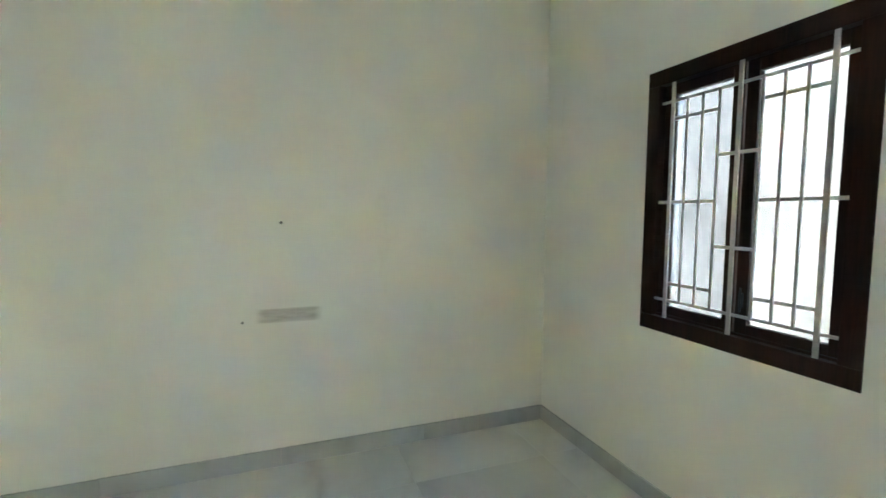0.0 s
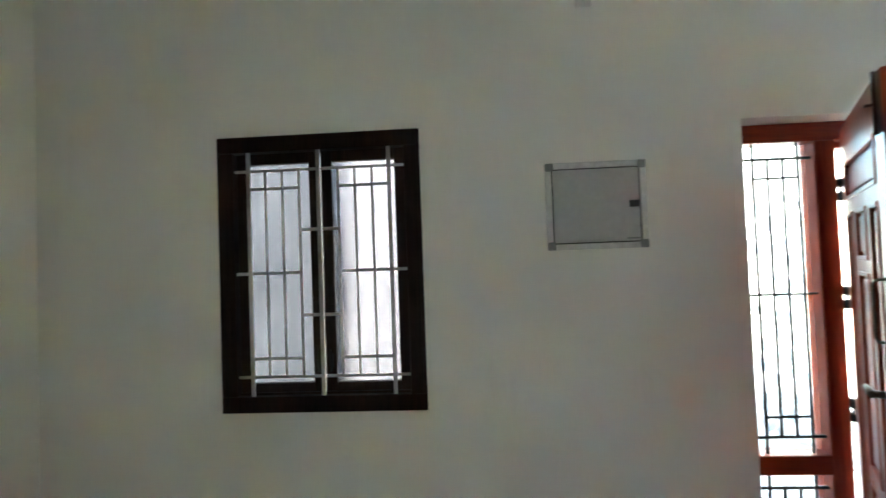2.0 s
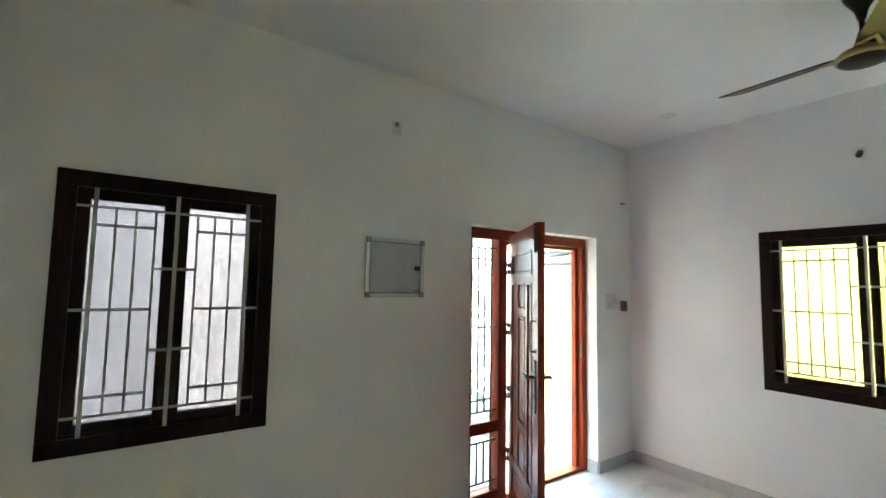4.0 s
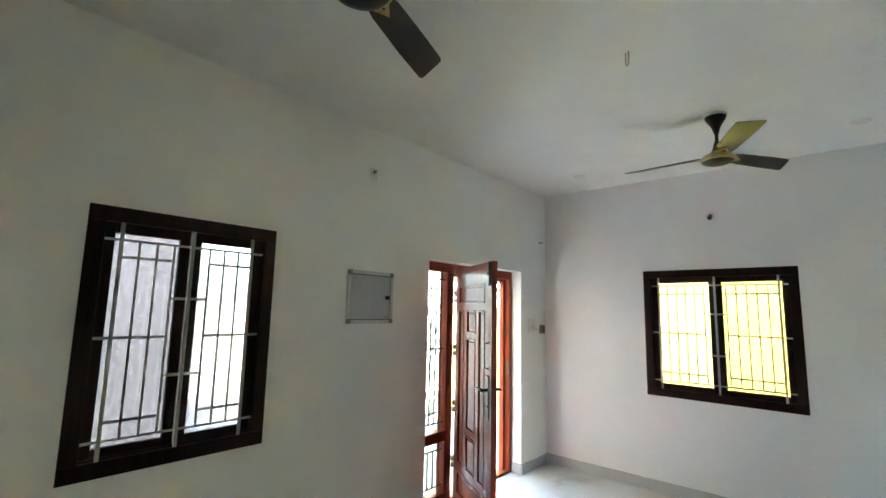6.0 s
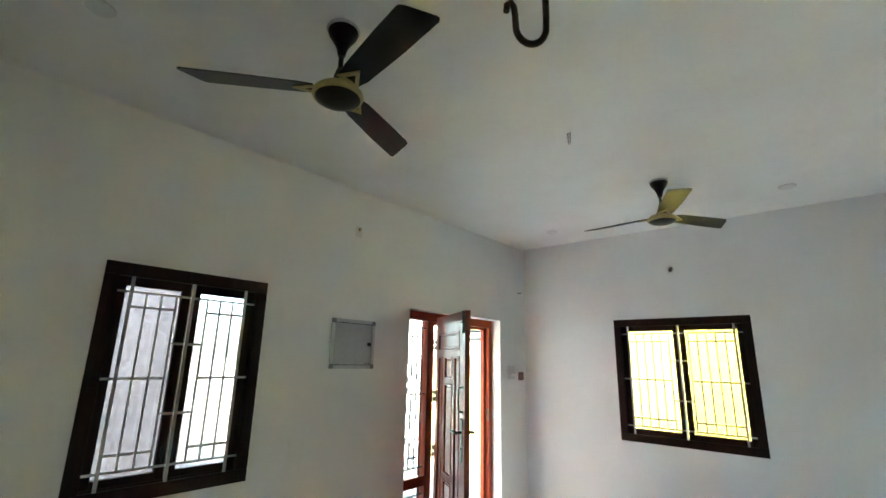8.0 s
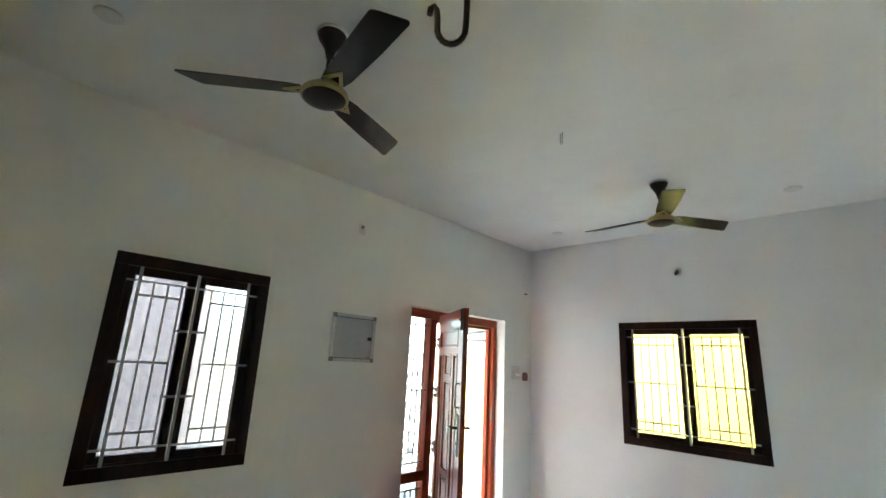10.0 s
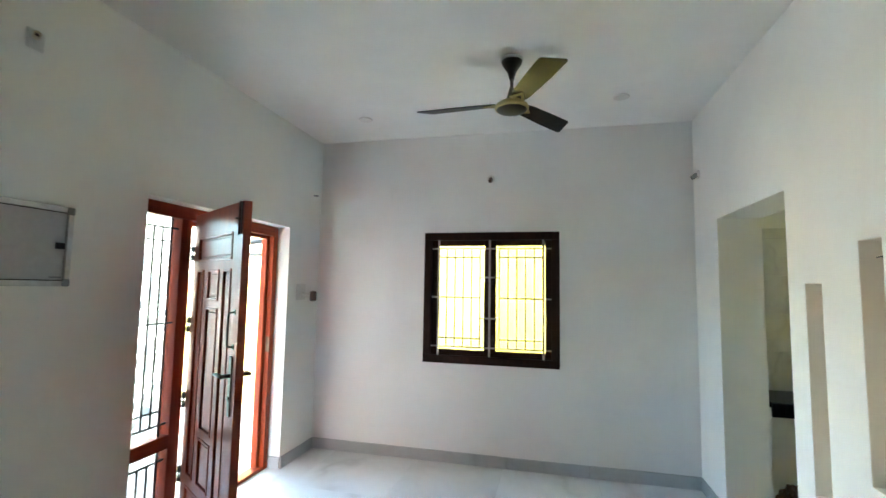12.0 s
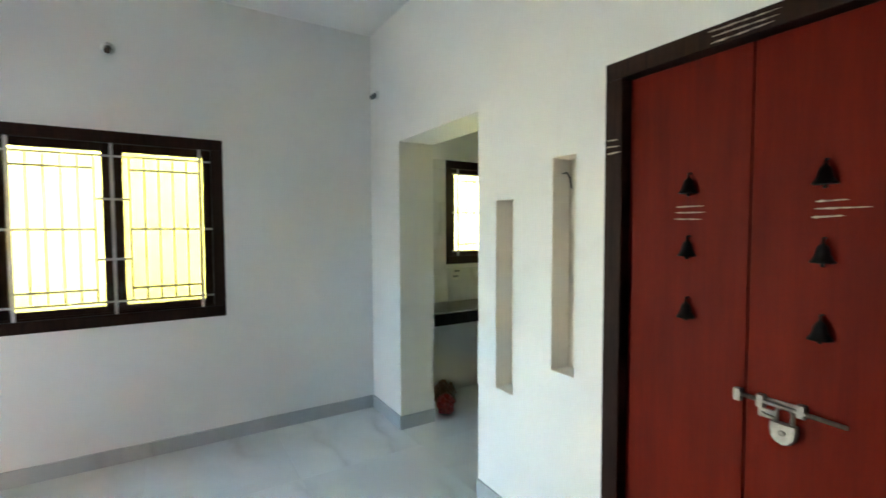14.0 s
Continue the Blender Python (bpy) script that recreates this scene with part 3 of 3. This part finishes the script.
def prayer_door():
    y0, y1, z1 = POOJA
    th = thing("door_2", Matrix(), "closed red polished double-leaf prayer-room door with small bells", "door", "", "structure")
    xa, xb = WEST - 0.085, WEST + 0.004
    fr = bmesh.new()
    box(fr, xa, xb, y0, y0 + 0.075, 0, z1 - 0.065, 0.004)
    box(fr, xa, xb, y1 - 0.075, y1, 0, z1 - 0.065, 0.004)
    box(fr, xa, xb, y0, y1, z1 - 0.065, z1, 0.004)
    part("door_frame", fr, DARKWOOD, th, "dark-stained wooden door frame")
    mid = (y0 + y1) / 2
    for k, (a, b) in enumerate(((y0 + 0.077, mid - 0.0015), (mid + 0.0015, y1 - 0.077))):
        lf = part("door_panel", boxed(WEST - 0.080, WEST - 0.045, a, b, 0.008, z1 - 0.068, bevel=0.003), REDWOOD, th, "flush red-brown veneered leaf")
        c = 0.826 if k == 0 else 1.191
        for z in (1.640, 1.432, 1.226):
            bell = bmesh.new()
            mm = Matrix.Translation((WEST - 0.030, c, z - 0.032))
            lathe(bell, [(0.027, 0.0), (0.0275, 0.003), (0.0215, 0.010), (0.0170, 0.022), (0.0150, 0.034), (0.0120, 0.043), (0.0060, 0.049), (0.004, 0.054), (0.003, 0.066)], 20, mm)
            tube(bell, [(WEST - 0.030, c, z - 0.042), (WEST - 0.030, c, z - 0.026)], 0.005, 8)
            tube(bell, [(WEST - 0.046, c, z + 0.034), (WEST - 0.030, c, z + 0.034)], 0.003, 8)
            part("bell", bell, BELL, lf, "small dark hanging bell")
        for dz in (-0.022, 0.0, 0.020):
            part("ash_stripe", smear(WEST - 0.0445, c - 0.045 + 0.012 * k, c + 0.050 + 0.04 * (dz == 0) * k, 1.545 + dz), ASH, lf, "smeared white ash stripe")
    for dz in (-0.024, 0.0, 0.024):
        part("ash_stripe", smear(WEST + 0.0045, y0 + 0.006, y0 + 0.066, 1.80 + dz), ASH, th, "smeared white ash stripe")
        part("ash_stripe", smear(WEST + 0.0045, 0.90, 1.09, z1 - 0.034 + dz * 0.7), ASH, th, "smeared white ash stripe")
    bx = WEST - 0.045
    bolt = bmesh.new()
    tube(bolt, [(bx + 0.016, 0.985, 0.990), (bx + 0.016, 1.255, 0.978)], 0.006, 12)
    for y in (0.993, 1.055, 1.155):
        box(bolt, bx, bx + 0.022, y - 0.010, y + 0.010, 0.967, 1.004, 0.003)
    box(bolt, bx, bx + 0.003, 1.045, 1.165, 0.976, 0.996)
    part("sliding_bolt", bolt, DULL, th, "steel sliding bolt")
    hasp = bmesh.new()
    box(hasp, bx, bx + 0.004, 1.045, 1.090, 0.936, 0.962, 0.001)
    tube(hasp, [(bx + 0.004, 1.060, 0.949), (bx + 0.018, 1.070, 0.949), (bx + 0.018, 1.095, 0.949)], 0.004, 8)
    part("hasp", hasp, DULL, th, "small steel hasp plate")
    pad = bmesh.new()
    half = [(0.031, 0.000), (0.032, -0.022), (0.028, -0.042), (0.018, -0.055), (0.0, -0.060)]
    shape = half + [(-y, z) for y, z in half[-2::-1]]
    slab(pad, shape, bx + 0.006, bx + 0.030, Matrix(((0, 0, 1, 0), (1, 0, 0, 1.1175), (0, 1, 0, 0.940), (0, 0, 0, 1))))
    bmesh.ops.bevel(pad, geom=list(pad.edges), offset=0.003, segments=2, affect="EDGES", profile=0.5)
    tube(pad, [(bx + 0.017, 1.098, 0.938), (bx + 0.017, 1.098, 0.972), (bx + 0.017, 1.107, 0.985), (bx + 0.017, 1.128, 0.985), (bx + 0.017, 1.137, 0.972), (bx + 0.017, 1.137, 0.938)], 0.005, 8)
    lathe(pad, [(0.008, 0.0), (0.008, 0.003), (0.004, 0.0035)], 14, pose(bx + 0.0295, 1.1175, 0.915, 0, 90, 0))
    tagged(part("padlock", pad, DULL), "small steel padlock hanging on the sliding bolt", "padlock")
    return th


prayer_door()
for y0, y1, z0, z1 in NICHES:
    liner = bmesh.new()
    xa, xb, e = WEST - 0.108, WEST - 0.002, 0.002
    box(liner, xa, xa + e, y0 + e, y1 - e, z0 + e, z1 - e)
    box(liner, xa, xb, y0 + 0.0003, y0 + e, z0 + e, z1 - e)
    box(liner, xa, xb, y1 - e, y1 - 0.0003, z0 + e, z1 - e)
    box(liner, xa, xb, y0 + 0.0003, y1 - 0.0003, z0 + 0.0003, z0 + e)
    box(liner, xa, xb, y0 + 0.0003, y1 - 0.0003, z1 - e, z1 - 0.0003)
    setting("trim", liner, NICHE, "beige painted lining of a narrow wall niche", "niche")
wire = tube(bmesh.new(), [(WEST - 0.060, 0.2405, 1.735), (WEST - 0.064, 0.262, 1.738), (WEST - 0.070, 0.275, 1.715), (WEST - 0.082, 0.272, 1.67)], 0.003, 8)
tagged(part("lamp_wire", wire, IRON), "short black wire end in the wall niche", "wire")


# ---- ceiling fans ----
def ceiling_fan(x, y, hub_z, turn):
    m = pose(x, y, TOP, 0, 0, turn)
    fan = thing("ceiling_fan", m, "dark brown three-blade ceiling fan with gold trim, at rest", "ceiling fan", "ceiling fans")
    dz = hub_z - TOP
    part("canopy", lathe(bmesh.new(), [(0.064, -0.008), (0.066, -0.018), (0.060, -0.036), (0.043, -0.062), (0.026, -0.092), (0.019, -0.118), (0.016, -0.135)]), FANBROWN, fan)
    part("canopy_ring", lathe(bmesh.new(), [(0.070, 0.0), (0.073, -0.006), (0.066, -0.014)]), ALU, fan, "silver canopy ring")
    part("down_rod", lathe(bmesh.new(), [(0.011, -0.11), (0.011, dz + 0.09)], 20), FANBROWN, fan)
    part("lower_cup", lathe(bmesh.new(), [(0.014, dz + 0.135), (0.018, dz + 0.120), (0.030, dz + 0.075), (0.045, dz + 0.045)]), FANBROWN, fan)
    part("motor_housing", lathe(bmesh.new(), [(0.040, dz + 0.046), (0.085, dz + 0.034), (0.103, dz + 0.018), (0.108, dz + 0.002), (0.104, dz - 0.006), (0.097, dz - 0.009)], 48), BRASS, fan, "gold motor ring")
    part("motor_cap", lathe(bmesh.new(), [(0.096, dz - 0.008), (0.091, dz - 0.015), (0.060, dz - 0.026), (0.030, dz - 0.031), (0.004, dz - 0.032)], 48), FANBROWN, fan, "dark brown bottom cap")
    for k in range(3):
        r = pose(0, 0, dz + 0.030, 0, 0, 120 * k) @ pose(0, 0, 0, -13, 0, 0)
        bl = bmesh.new()
        slab(bl, [(0.100, -0.046), (0.16, -0.057), (0.40, -0.066), (0.540, -0.068), (0.553, -0.063), (0.566, -0.046), (0.617, 0.050), (0.616, 0.060), (0.606, 0.066), (0.40, 0.066), (0.16, 0.057), (0.100, 0.046)], -0.0025, 0.0025, r)
        part("blade", bl, BLADE, fan, "dark brown metal blade")
        br = bmesh.new()
        o = [(0.088, -0.052), (0.188, 0.0), (0.088, 0.052)]
        i = [(0.104, -0.026), (0.155, 0.0), (0.104, 0.026)]
        for a in range(3):
            b = (a + 1) % 3
            slab(br, [o[a], o[b], i[b], i[a]], -0.010, -0.003, r)
        part("blade_bracket", br, BRASS, fan, "gold triangular bracket")
    return fan


ceiling_fan(0.134, 2.180, 2.712, 50)
ceiling_fan(-0.425, -0.440, 2.722, -4)


def downlight(x, y):
    th = thing("downlight", pose(x, y, TOP), "small round white recessed ceiling downlight, switched off", "downlight", "ceiling downlights")
    part("trim_ring", lathe(bmesh.new(), [(0.058, 0.0), (0.060, -0.004), (0.054, -0.009), (0.046, -0.008)]), PLASTIC, th)
    part("lens", lathe(bmesh.new(), [(0.046, -0.0045), (0.044, -0.007), (0.010, -0.0075)]), LENS, th)


for x, y in ((0.915, -1.235), (-1.185, -1.160), (0.820, 2.916)):
    downlight(x, y)

# iron ceiling hook, and a pair of short wire ends
hx, hy, hz, hr = -0.9793, 2.5259, 2.20, 0.029
ax = Vector((0.72, 0.69, 0)).normalized()
foot = Vector((hx, hy, hz))
up = Vector((0, 0, 1))
pts = [foot - ax * hr + up * (TOP - hz), foot - ax * hr + up * 0.30, foot - ax * hr + up * 0.055]
for k in range(1, 10):
    a = math.pi + math.pi * k / 10
    pts.append(foot + up * 0.040 + ax * hr * math.cos(a) + up * 0.040 * math.sin(a))
pts += [foot + ax * hr + up * 0.060, foot + ax * (hr + 0.002) + up * 0.078, foot + ax * (hr + 0.008) + up * 0.088, foot + ax * (hr + 0.015) + up * 0.082, foot + ax * (hr + 0.016) + up * 0.068]
tagged(part("ceiling_hook", tube(bmesh.new(), pts, 0.0062, 12), HOOK), "long dark rusted iron swing hook hanging from the ceiling", "hook")
we = bmesh.new()
tube(we, [(-0.232, 0.715, TOP), (-0.232, 0.715, TOP - 0.055), (-0.228, 0.712, TOP - 0.075)], 0.003, 8)
tube(we, [(-0.214, 0.708, TOP), (-0.214, 0.708, TOP - 0.06), (-0.222, 0.710, TOP - 0.078)], 0.003, 8)
tagged(part("wire_ends", we, BOARD), "two short grey wire ends hanging from the ceiling", "wire")


# ---- fittings on the walls ----
def distribution_board():
    y0, y1, z0, z1 = 0.636, 1.067, 1.561, 1.942
    th = thing("distribution_board", Matrix(), "grey metal distribution board flush in the wall, door shut", "electrical panel")
    x = EAST
    fr = bmesh.new()
    b = 0.026
    box(fr, x - 0.014, x, y0, y0 + b, z0 + b, z1 - b, 0.003)
    box(fr, x - 0.014, x, y1 - b, y1, z0 + b, z1 - b, 0.003)
    box(fr, x - 0.014, x, y0 + b, y1 - b, z0, z0 + b, 0.003)
    box(fr, x - 0.014, x, y0 + b, y1 - b, z1 - b, z1, 0.003)
    part("edge_frame", fr, ALU, th, "aluminium edge frame")
    part("panel_door", boxed(x - 0.010, x, y0 + b + 0.005, y1 - b - 0.005, z0 + b + 0.005, z1 - b - 0.005, bevel=0.002), BOARD, th)
    # Black sheet put behind the gap, where only shade would be.
    part("gap_backing", boxed(x - 0.005, x - 0.001, y0 + b - 0.004, y1 - b + 0.004, z0 + b - 0.004, z1 - b + 0.004), IRON, th, "black sheet that darkens the gap around the door")
    for ya in (y0, y1 - 0.036):
        for za in (z0, z1 - 0.036):
            part("corner_cap", boxed(x - 0.019, x, ya, ya + 0.036, za, za + 0.036, bevel=0.006), CAP, th, "dark grey plastic corner")
    part("latch", boxed(x - 0.016, x - 0.009, y0 + 0.034, y0 + 0.076, 1.738, 1.768, bevel=0.003), IRON, th, "black latch")
    part("name_bar", boxed(x - 0.0112, x - 0.0098, y0 + 0.038, y0 + 0.090, 1.600, 1.607), CAP, th)


distribution_board()


def stub_holder(m, label):
    """Oblong cover plate with a short socket. Local z points away from the wall, x up."""
    th = thing("lamp_holder", m, label, "lamp holder", "wall lamp holders")
    part("cover_plate", boxed(-0.050, 0.042, -0.036, 0.036, 0.0, 0.007, bevel=0.003), PLASTIC, th, "white oblong cover plate")
    tilt = pose(0.010, 0, 0.005, -28, 0, 0)
    part("socket", lathe(bmesh.new(), [(0.013, 0.0), (0.016, 0.008), (0.0145, 0.036), (0.0155, 0.042), (0.011, 0.042), (0.010, 0.020)], 24, tilt), BEIGE, th, "beige stub socket")
    part("contact", lathe(bmesh.new(), [(0.009, 0.020), (0.009, 0.030), (0.004, 0.032)], 16, tilt), BROWNPLASTIC, th)


def lamp_holder(m, label, body):
    """Angled batten holder: base plate, neck and an open socket. Local z points away from the wall."""
    th = thing("lamp_holder", m, label, "lamp holder", "wall lamp holders")
    part("base_plate", lathe(bmesh.new(), [(0.034, 0.0), (0.036, 0.004), (0.030, 0.012), (0.020, 0.018)]), PLASTIC, th)
    tilt = pose(0, 0, 0.012, 0, 35, 0)
    part("socket", lathe(bmesh.new(), [(0.018, 0.0), (0.020, 0.010), (0.0175, 0.045), (0.0185, 0.050), (0.0150, 0.050), (0.0145, 0.030)], 28, tilt), body, th)


stub_holder(pose(EAST, 0.869, 2.680, 0, -90, 0), "small beige lamp holder on a white plate, without bulb")
lamp_holder(pose(-0.121, SOUTH, 2.605, -90, 0, 0) @ pose(0, 0, 0, 0, 0, 90), "small white batten lamp holder with dark socket", BROWNPLASTIC)
lamp_holder(pose(WEST, -1.660, 2.545, 0, 90, 0), "small grey batten lamp holder near the corner", CAP)
stub = tube(bmesh.new(), [(EAST, -1.645, 2.470), (EAST - 0.03, -1.640, 2.466), (EAST - 0.055, -1.63, 2.462)], 0.007, 10)
tagged(part("conduit_stub", stub, CAP), "short grey conduit stub out of the wall", "conduit")


def switch_plate():
    th = thing("switch_plate", pose(EAST, -1.47, 1.52), "white modular switch plate with switches and socket", "switch plate")
    part("plate", boxed(-0.010, 0.0, -0.075, 0.075, -0.075, 0.075, bevel=0.004), PLASTIC, th)
    for y in (-0.050, -0.0, 0.050):
        part("switch", boxed(-0.014, -0.009, y - 0.020, y + 0.020, 0.010, 0.058, bevel=0.002), PLASTIC, th)
    part("socket", boxed(-0.0125, -0.009, -0.055, 0.055, -0.060, -0.006, bevel=0.002), PLASTIC, th)


switch_plate()
ph = thing("plug_lamp_holder", pose(EAST - 0.012, -1.475, 1.495), "brown bulb holder on a white plug-in arm", "lamp holder")
arm = bmesh.new()
tube(arm, [(0.0, 0.0, 0.0), (-0.03, 0.002, 0.0), (-0.105, 0.010, -0.008)], [0.022, 0.017, 0.011], 14)
part("plug_arm", arm, PLASTIC, ph)
part("bulb_socket", lathe(bmesh.new(), [(0.018, 0.038), (0.030, 0.030), (0.031, -0.040), (0.027, -0.054), (0.019, -0.054)], 28, Matrix.Translation((-0.125, 0.010, -0.002))), BROWNPLASTIC, ph, "brown bakelite socket")

# screw plugs in the north wall
for x, z, r in ((-0.090, 1.392, 0.009), (-0.300, 0.845, 0.007)):
    n = lathe(bmesh.new(), [(r * 0.7, 0.0), (r, 0.004), (r * 0.5, 0.010)], 12, pose(x, NORTH, z, 90, 0, 0))
    tagged(part("wall_plug", n, CAP), "small dark screw plug in the wall", "wall plug", "wall plugs")
# ---- kitchen beyond the opening ----
splash = thing("trim", Matrix.Translation((0, SOUTH, 0)), "grey marble-look tiles on the kitchen wall", "wall tiles", "", "structure")
tw, th_ = 0.45, 0.30
for i in range(6):
    for j in range(5):
        xb, za = BACK_W - i * tw, 0.826 + j * th_
        xa, zb = max(xb - tw, -4.6), min(za + th_, 2.110)
        if j > 0 and xb <= W3[1] + 0.01:
            continue
        if j > 0:
            xa = max(xa, W3[1] + 0.002)
        part("tile", boxed(xa + 0.001, xb - 0.001, 0.0, 0.010, za + 0.001, zb - 0.001, bevel=0.001), TILE, splash)
ct = thing("kitchen_counter", Matrix(), "glossy black granite kitchen counter on plastered supports", "counter")
part("worktop", boxed(-4.6, BACK_W - 0.002, SOUTH + 0.012, -1.330, 0.790, 0.825, bevel=0.003), GRANITE, ct)
part("front_edge", boxed(-4.6, BACK_W - 0.030, -1.330, -1.308, 0.728, 0.823, bevel=0.004), EDGE, ct, "thick black granite front edge")
part("end_support", boxed(BACK_W - 0.026, BACK_W - 0.002, SOUTH + 0.012, -1.332, 0.0, 0.788), WALL, ct, "white plastered end slab")
part("support", boxed(-2.98, -2.90, SOUTH + 0.012, -1.40, 0.0, 0.788), WALL, ct, "white plastered support slab")
sp = thing("kitchen_socket", pose(-2.66, SOUTH + 0.012, 1.075), "white socket plate on the kitchen tiles", "socket")
part("plate", boxed(-0.050, 0.050, 0.0, 0.009, -0.058, 0.058, bevel=0.003), PLASTIC, sp)
for x, z in ((-0.008, 0.026), (0.006, -0.022)):
    part("socket_face", boxed(x - 0.030, x + 0.030, 0.008, 0.012, z - 0.009, z + 0.009, bevel=0.002), CAP, sp)


def crumpled(cx, cy, r, h, seed):
    bm = bmesh.new()
    bmesh.ops.create_icosphere(bm, subdivisions=4, radius=1.0)
    for v in bm.verts:
        p = v.co.copy()
        n = noise.noise(p * 2.3 + Vector((seed, 0, 0))) * 0.35 + noise.noise(p * 6.0 + Vector((0, seed, 0))) * 0.16
        q = p * (1 + n)
        v.co = Vector((cx + q.x * r, cy + q.y * r, max(0.0, (q.z * 0.5 + 0.42) * h)))
    return bm


tagged(part("plastic_bag", crumpled(-2.29, -1.37, 0.070, 0.16, 3.1), BAGRED), "crumpled red plastic bag on the kitchen floor", "bag")
tagged(part("plastic_bag", crumpled(-2.36, -1.52, 0.095, 0.22, 7.7), BAGDARK), "crumpled brown plastic bag on the kitchen floor", "bag")

# ---- outside ----
setting("ground", boxed(-400, 400, -400, 400, -0.60, -0.16), GROUND, "pale cement ground around the house", "ground")
step = boxed(OUT_E, OUT_E + 1.10, DOOR[0] - 0.25, DOOR[1] + 0.25, -0.16, -0.03, bevel=0.008)
setting("door_step", step, LANDING, "grey tiled landing outside the entrance door", "step")
setting("compound_wall_south", boxed(1.7, 4.7, -3.60, -3.42, -0.16, 1.72), CREAM, "pale yellow painted compound wall", "wall")
setting("compound_wall_corner", boxed(4.7, 9.0, -3.60, -3.42, -0.16, 1.60), OUTER, "pale painted compound wall", "wall")
setting("compound_wall_east", boxed(8.8, 9.0, -3.42, 9.0, -0.16, 1.60), OUTER, "pale painted compound wall", "wall")
# Unseen slab, added to keep high sky light off the entrance floor.
setting("entrance_shade_slab", boxed(OUT_E, OUT_E + 1.25, DOOR[0] - 0.45, DOOR[1] + 0.45, 2.42, 2.54, bevel=0.01), OUTER, "unseen slab over the entrance, added to cut sky light", "roof")
# Unseen house, added to keep south-east sky light off the west wall.
ch = thing("sky_blocker_house", Matrix(), "unseen pale house, added to block the south-east sky", "house")
part("wall", boxed(4.9, 13.0, -10.0, -4.3, -0.16, 6.4), OUTER, ch)
part("roof", boxed(4.6, 13.3, -10.3, -4.0, 6.4, 6.54), GREYWALL, ch)
nh = thing("neighbour_house", Matrix(), "yellow painted neighbouring house beyond the alley", "house")
part("wall", boxed(-7.5, 1.68, -7.5, -3.55, -0.16, 3.1), YELLOW, nh)
part("roof", boxed(-7.8, 1.95, -7.8, -3.40, 3.1, 3.24), OUTER, nh)
# House inferred, wing added unseen; both set to dim window 1 and the corner.
ph2 = thing("pink_house", Matrix(), "grey-pink house across the yard, shade put into its colour", "house")
part("wall", boxed(4.4, 8.6, 1.0, 12.0, -0.16, 5.6), PINKWALL_SHADED, ph2)
part("wing", boxed(4.2, 4.4, 2.85, 12.0, -0.16, 5.6), WING_SHADED, ph2, "unseen added wing, shade put into its dark colour")
part("roof", boxed(4.25, 8.7, 0.85, 12.2, 5.6, 5.74), GREYWALL, ph2)
part("wing_roof", boxed(4.05, 4.25, 2.70, 12.2, 5.6, 5.74), GREYWALL, ph2)
wf = thing("wire_fence", Matrix(), "three strands of fence wire above the compound wall", "fence")
for z in (2.02, 2.22, 2.42):
    part("wire", tube(bmesh.new(), [(4.55, -3.50, z), (1.9, -3.50, z + 0.01)], 0.036, 8), IRON, wf)
    part("wire", tube(bmesh.new(), [(4.55, -3.50, z), (3.4, -2.4, z + 0.02), (1.9, -1.7, z + 0.03)], 0.026, 8), IRON, wf)
part("post", boxed(4.54, 4.56, -3.51, -3.49, 1.70, 2.46), IRON, wf)

# interlocking pavers beside the landing
pm = boxed(-0.097, 0.097, -0.047, 0.047, 0.0, 0.05, bevel=0.004)
pv_mesh = bpy.data.meshes.new("paver")
pm.to_mesh(pv_mesh)
pm.free()
pv_mesh.materials.append(PAVER)
pave = thing("pavement", Matrix.Translation((0, 0, -0.16)), "grey cement block paving in the yard", "paving", "", "structure")
for i in range(14):
    for j in range(20):
        x, y = 1.98 + 0.2 * i + 0.1 * (j % 2), -3.32 + 0.1 * j
        if x < OUT_E + 1.22 and y > DOOR[0] - 0.31:
            continue
        ob = new("paver", pv_mesh)
        ob.parent = pave
        ob.location = (x, y, random.uniform(-0.004, 0.004))

# floor tiles, hairline joints
TW = 0.80
tb = boxed(0.0004, TW - 0.0004, 0.0004, TW - 0.0004, -0.0035, 0.0, bevel=0.0004)
tile_mesh = bpy.data.meshes.new("tile")
tb.to_mesh(tile_mesh)
tb.free()
tile_mesh.materials.append(FLOOR)
for i in range(-4, 5):
    for j in range(0, 7):
        x, y = WEST + i * TW, SOUTH + j * TW
        x0, x1 = max(x, -4.6), min(x + TW, OUT_E - 0.12)
        y0, y1 = max(y, SOUTH), min(y + TW, NORTH)
        if x1 - x0 < 0.02 or y1 - y0 < 0.02:
            continue
        if x1 - x0 > TW - 0.001 and y1 - y0 > TW - 0.001:
            ob = new("tile", tile_mesh)
        else:
            ob = part("tile", boxed(0.0004, x1 - x0 - 0.0004, 0.0004, y1 - y0 - 0.0004, -0.0035, 0.0, bevel=0.0004), FLOOR)
        ob.parent = floor
        ob.location = (x0, y0, 0.0)
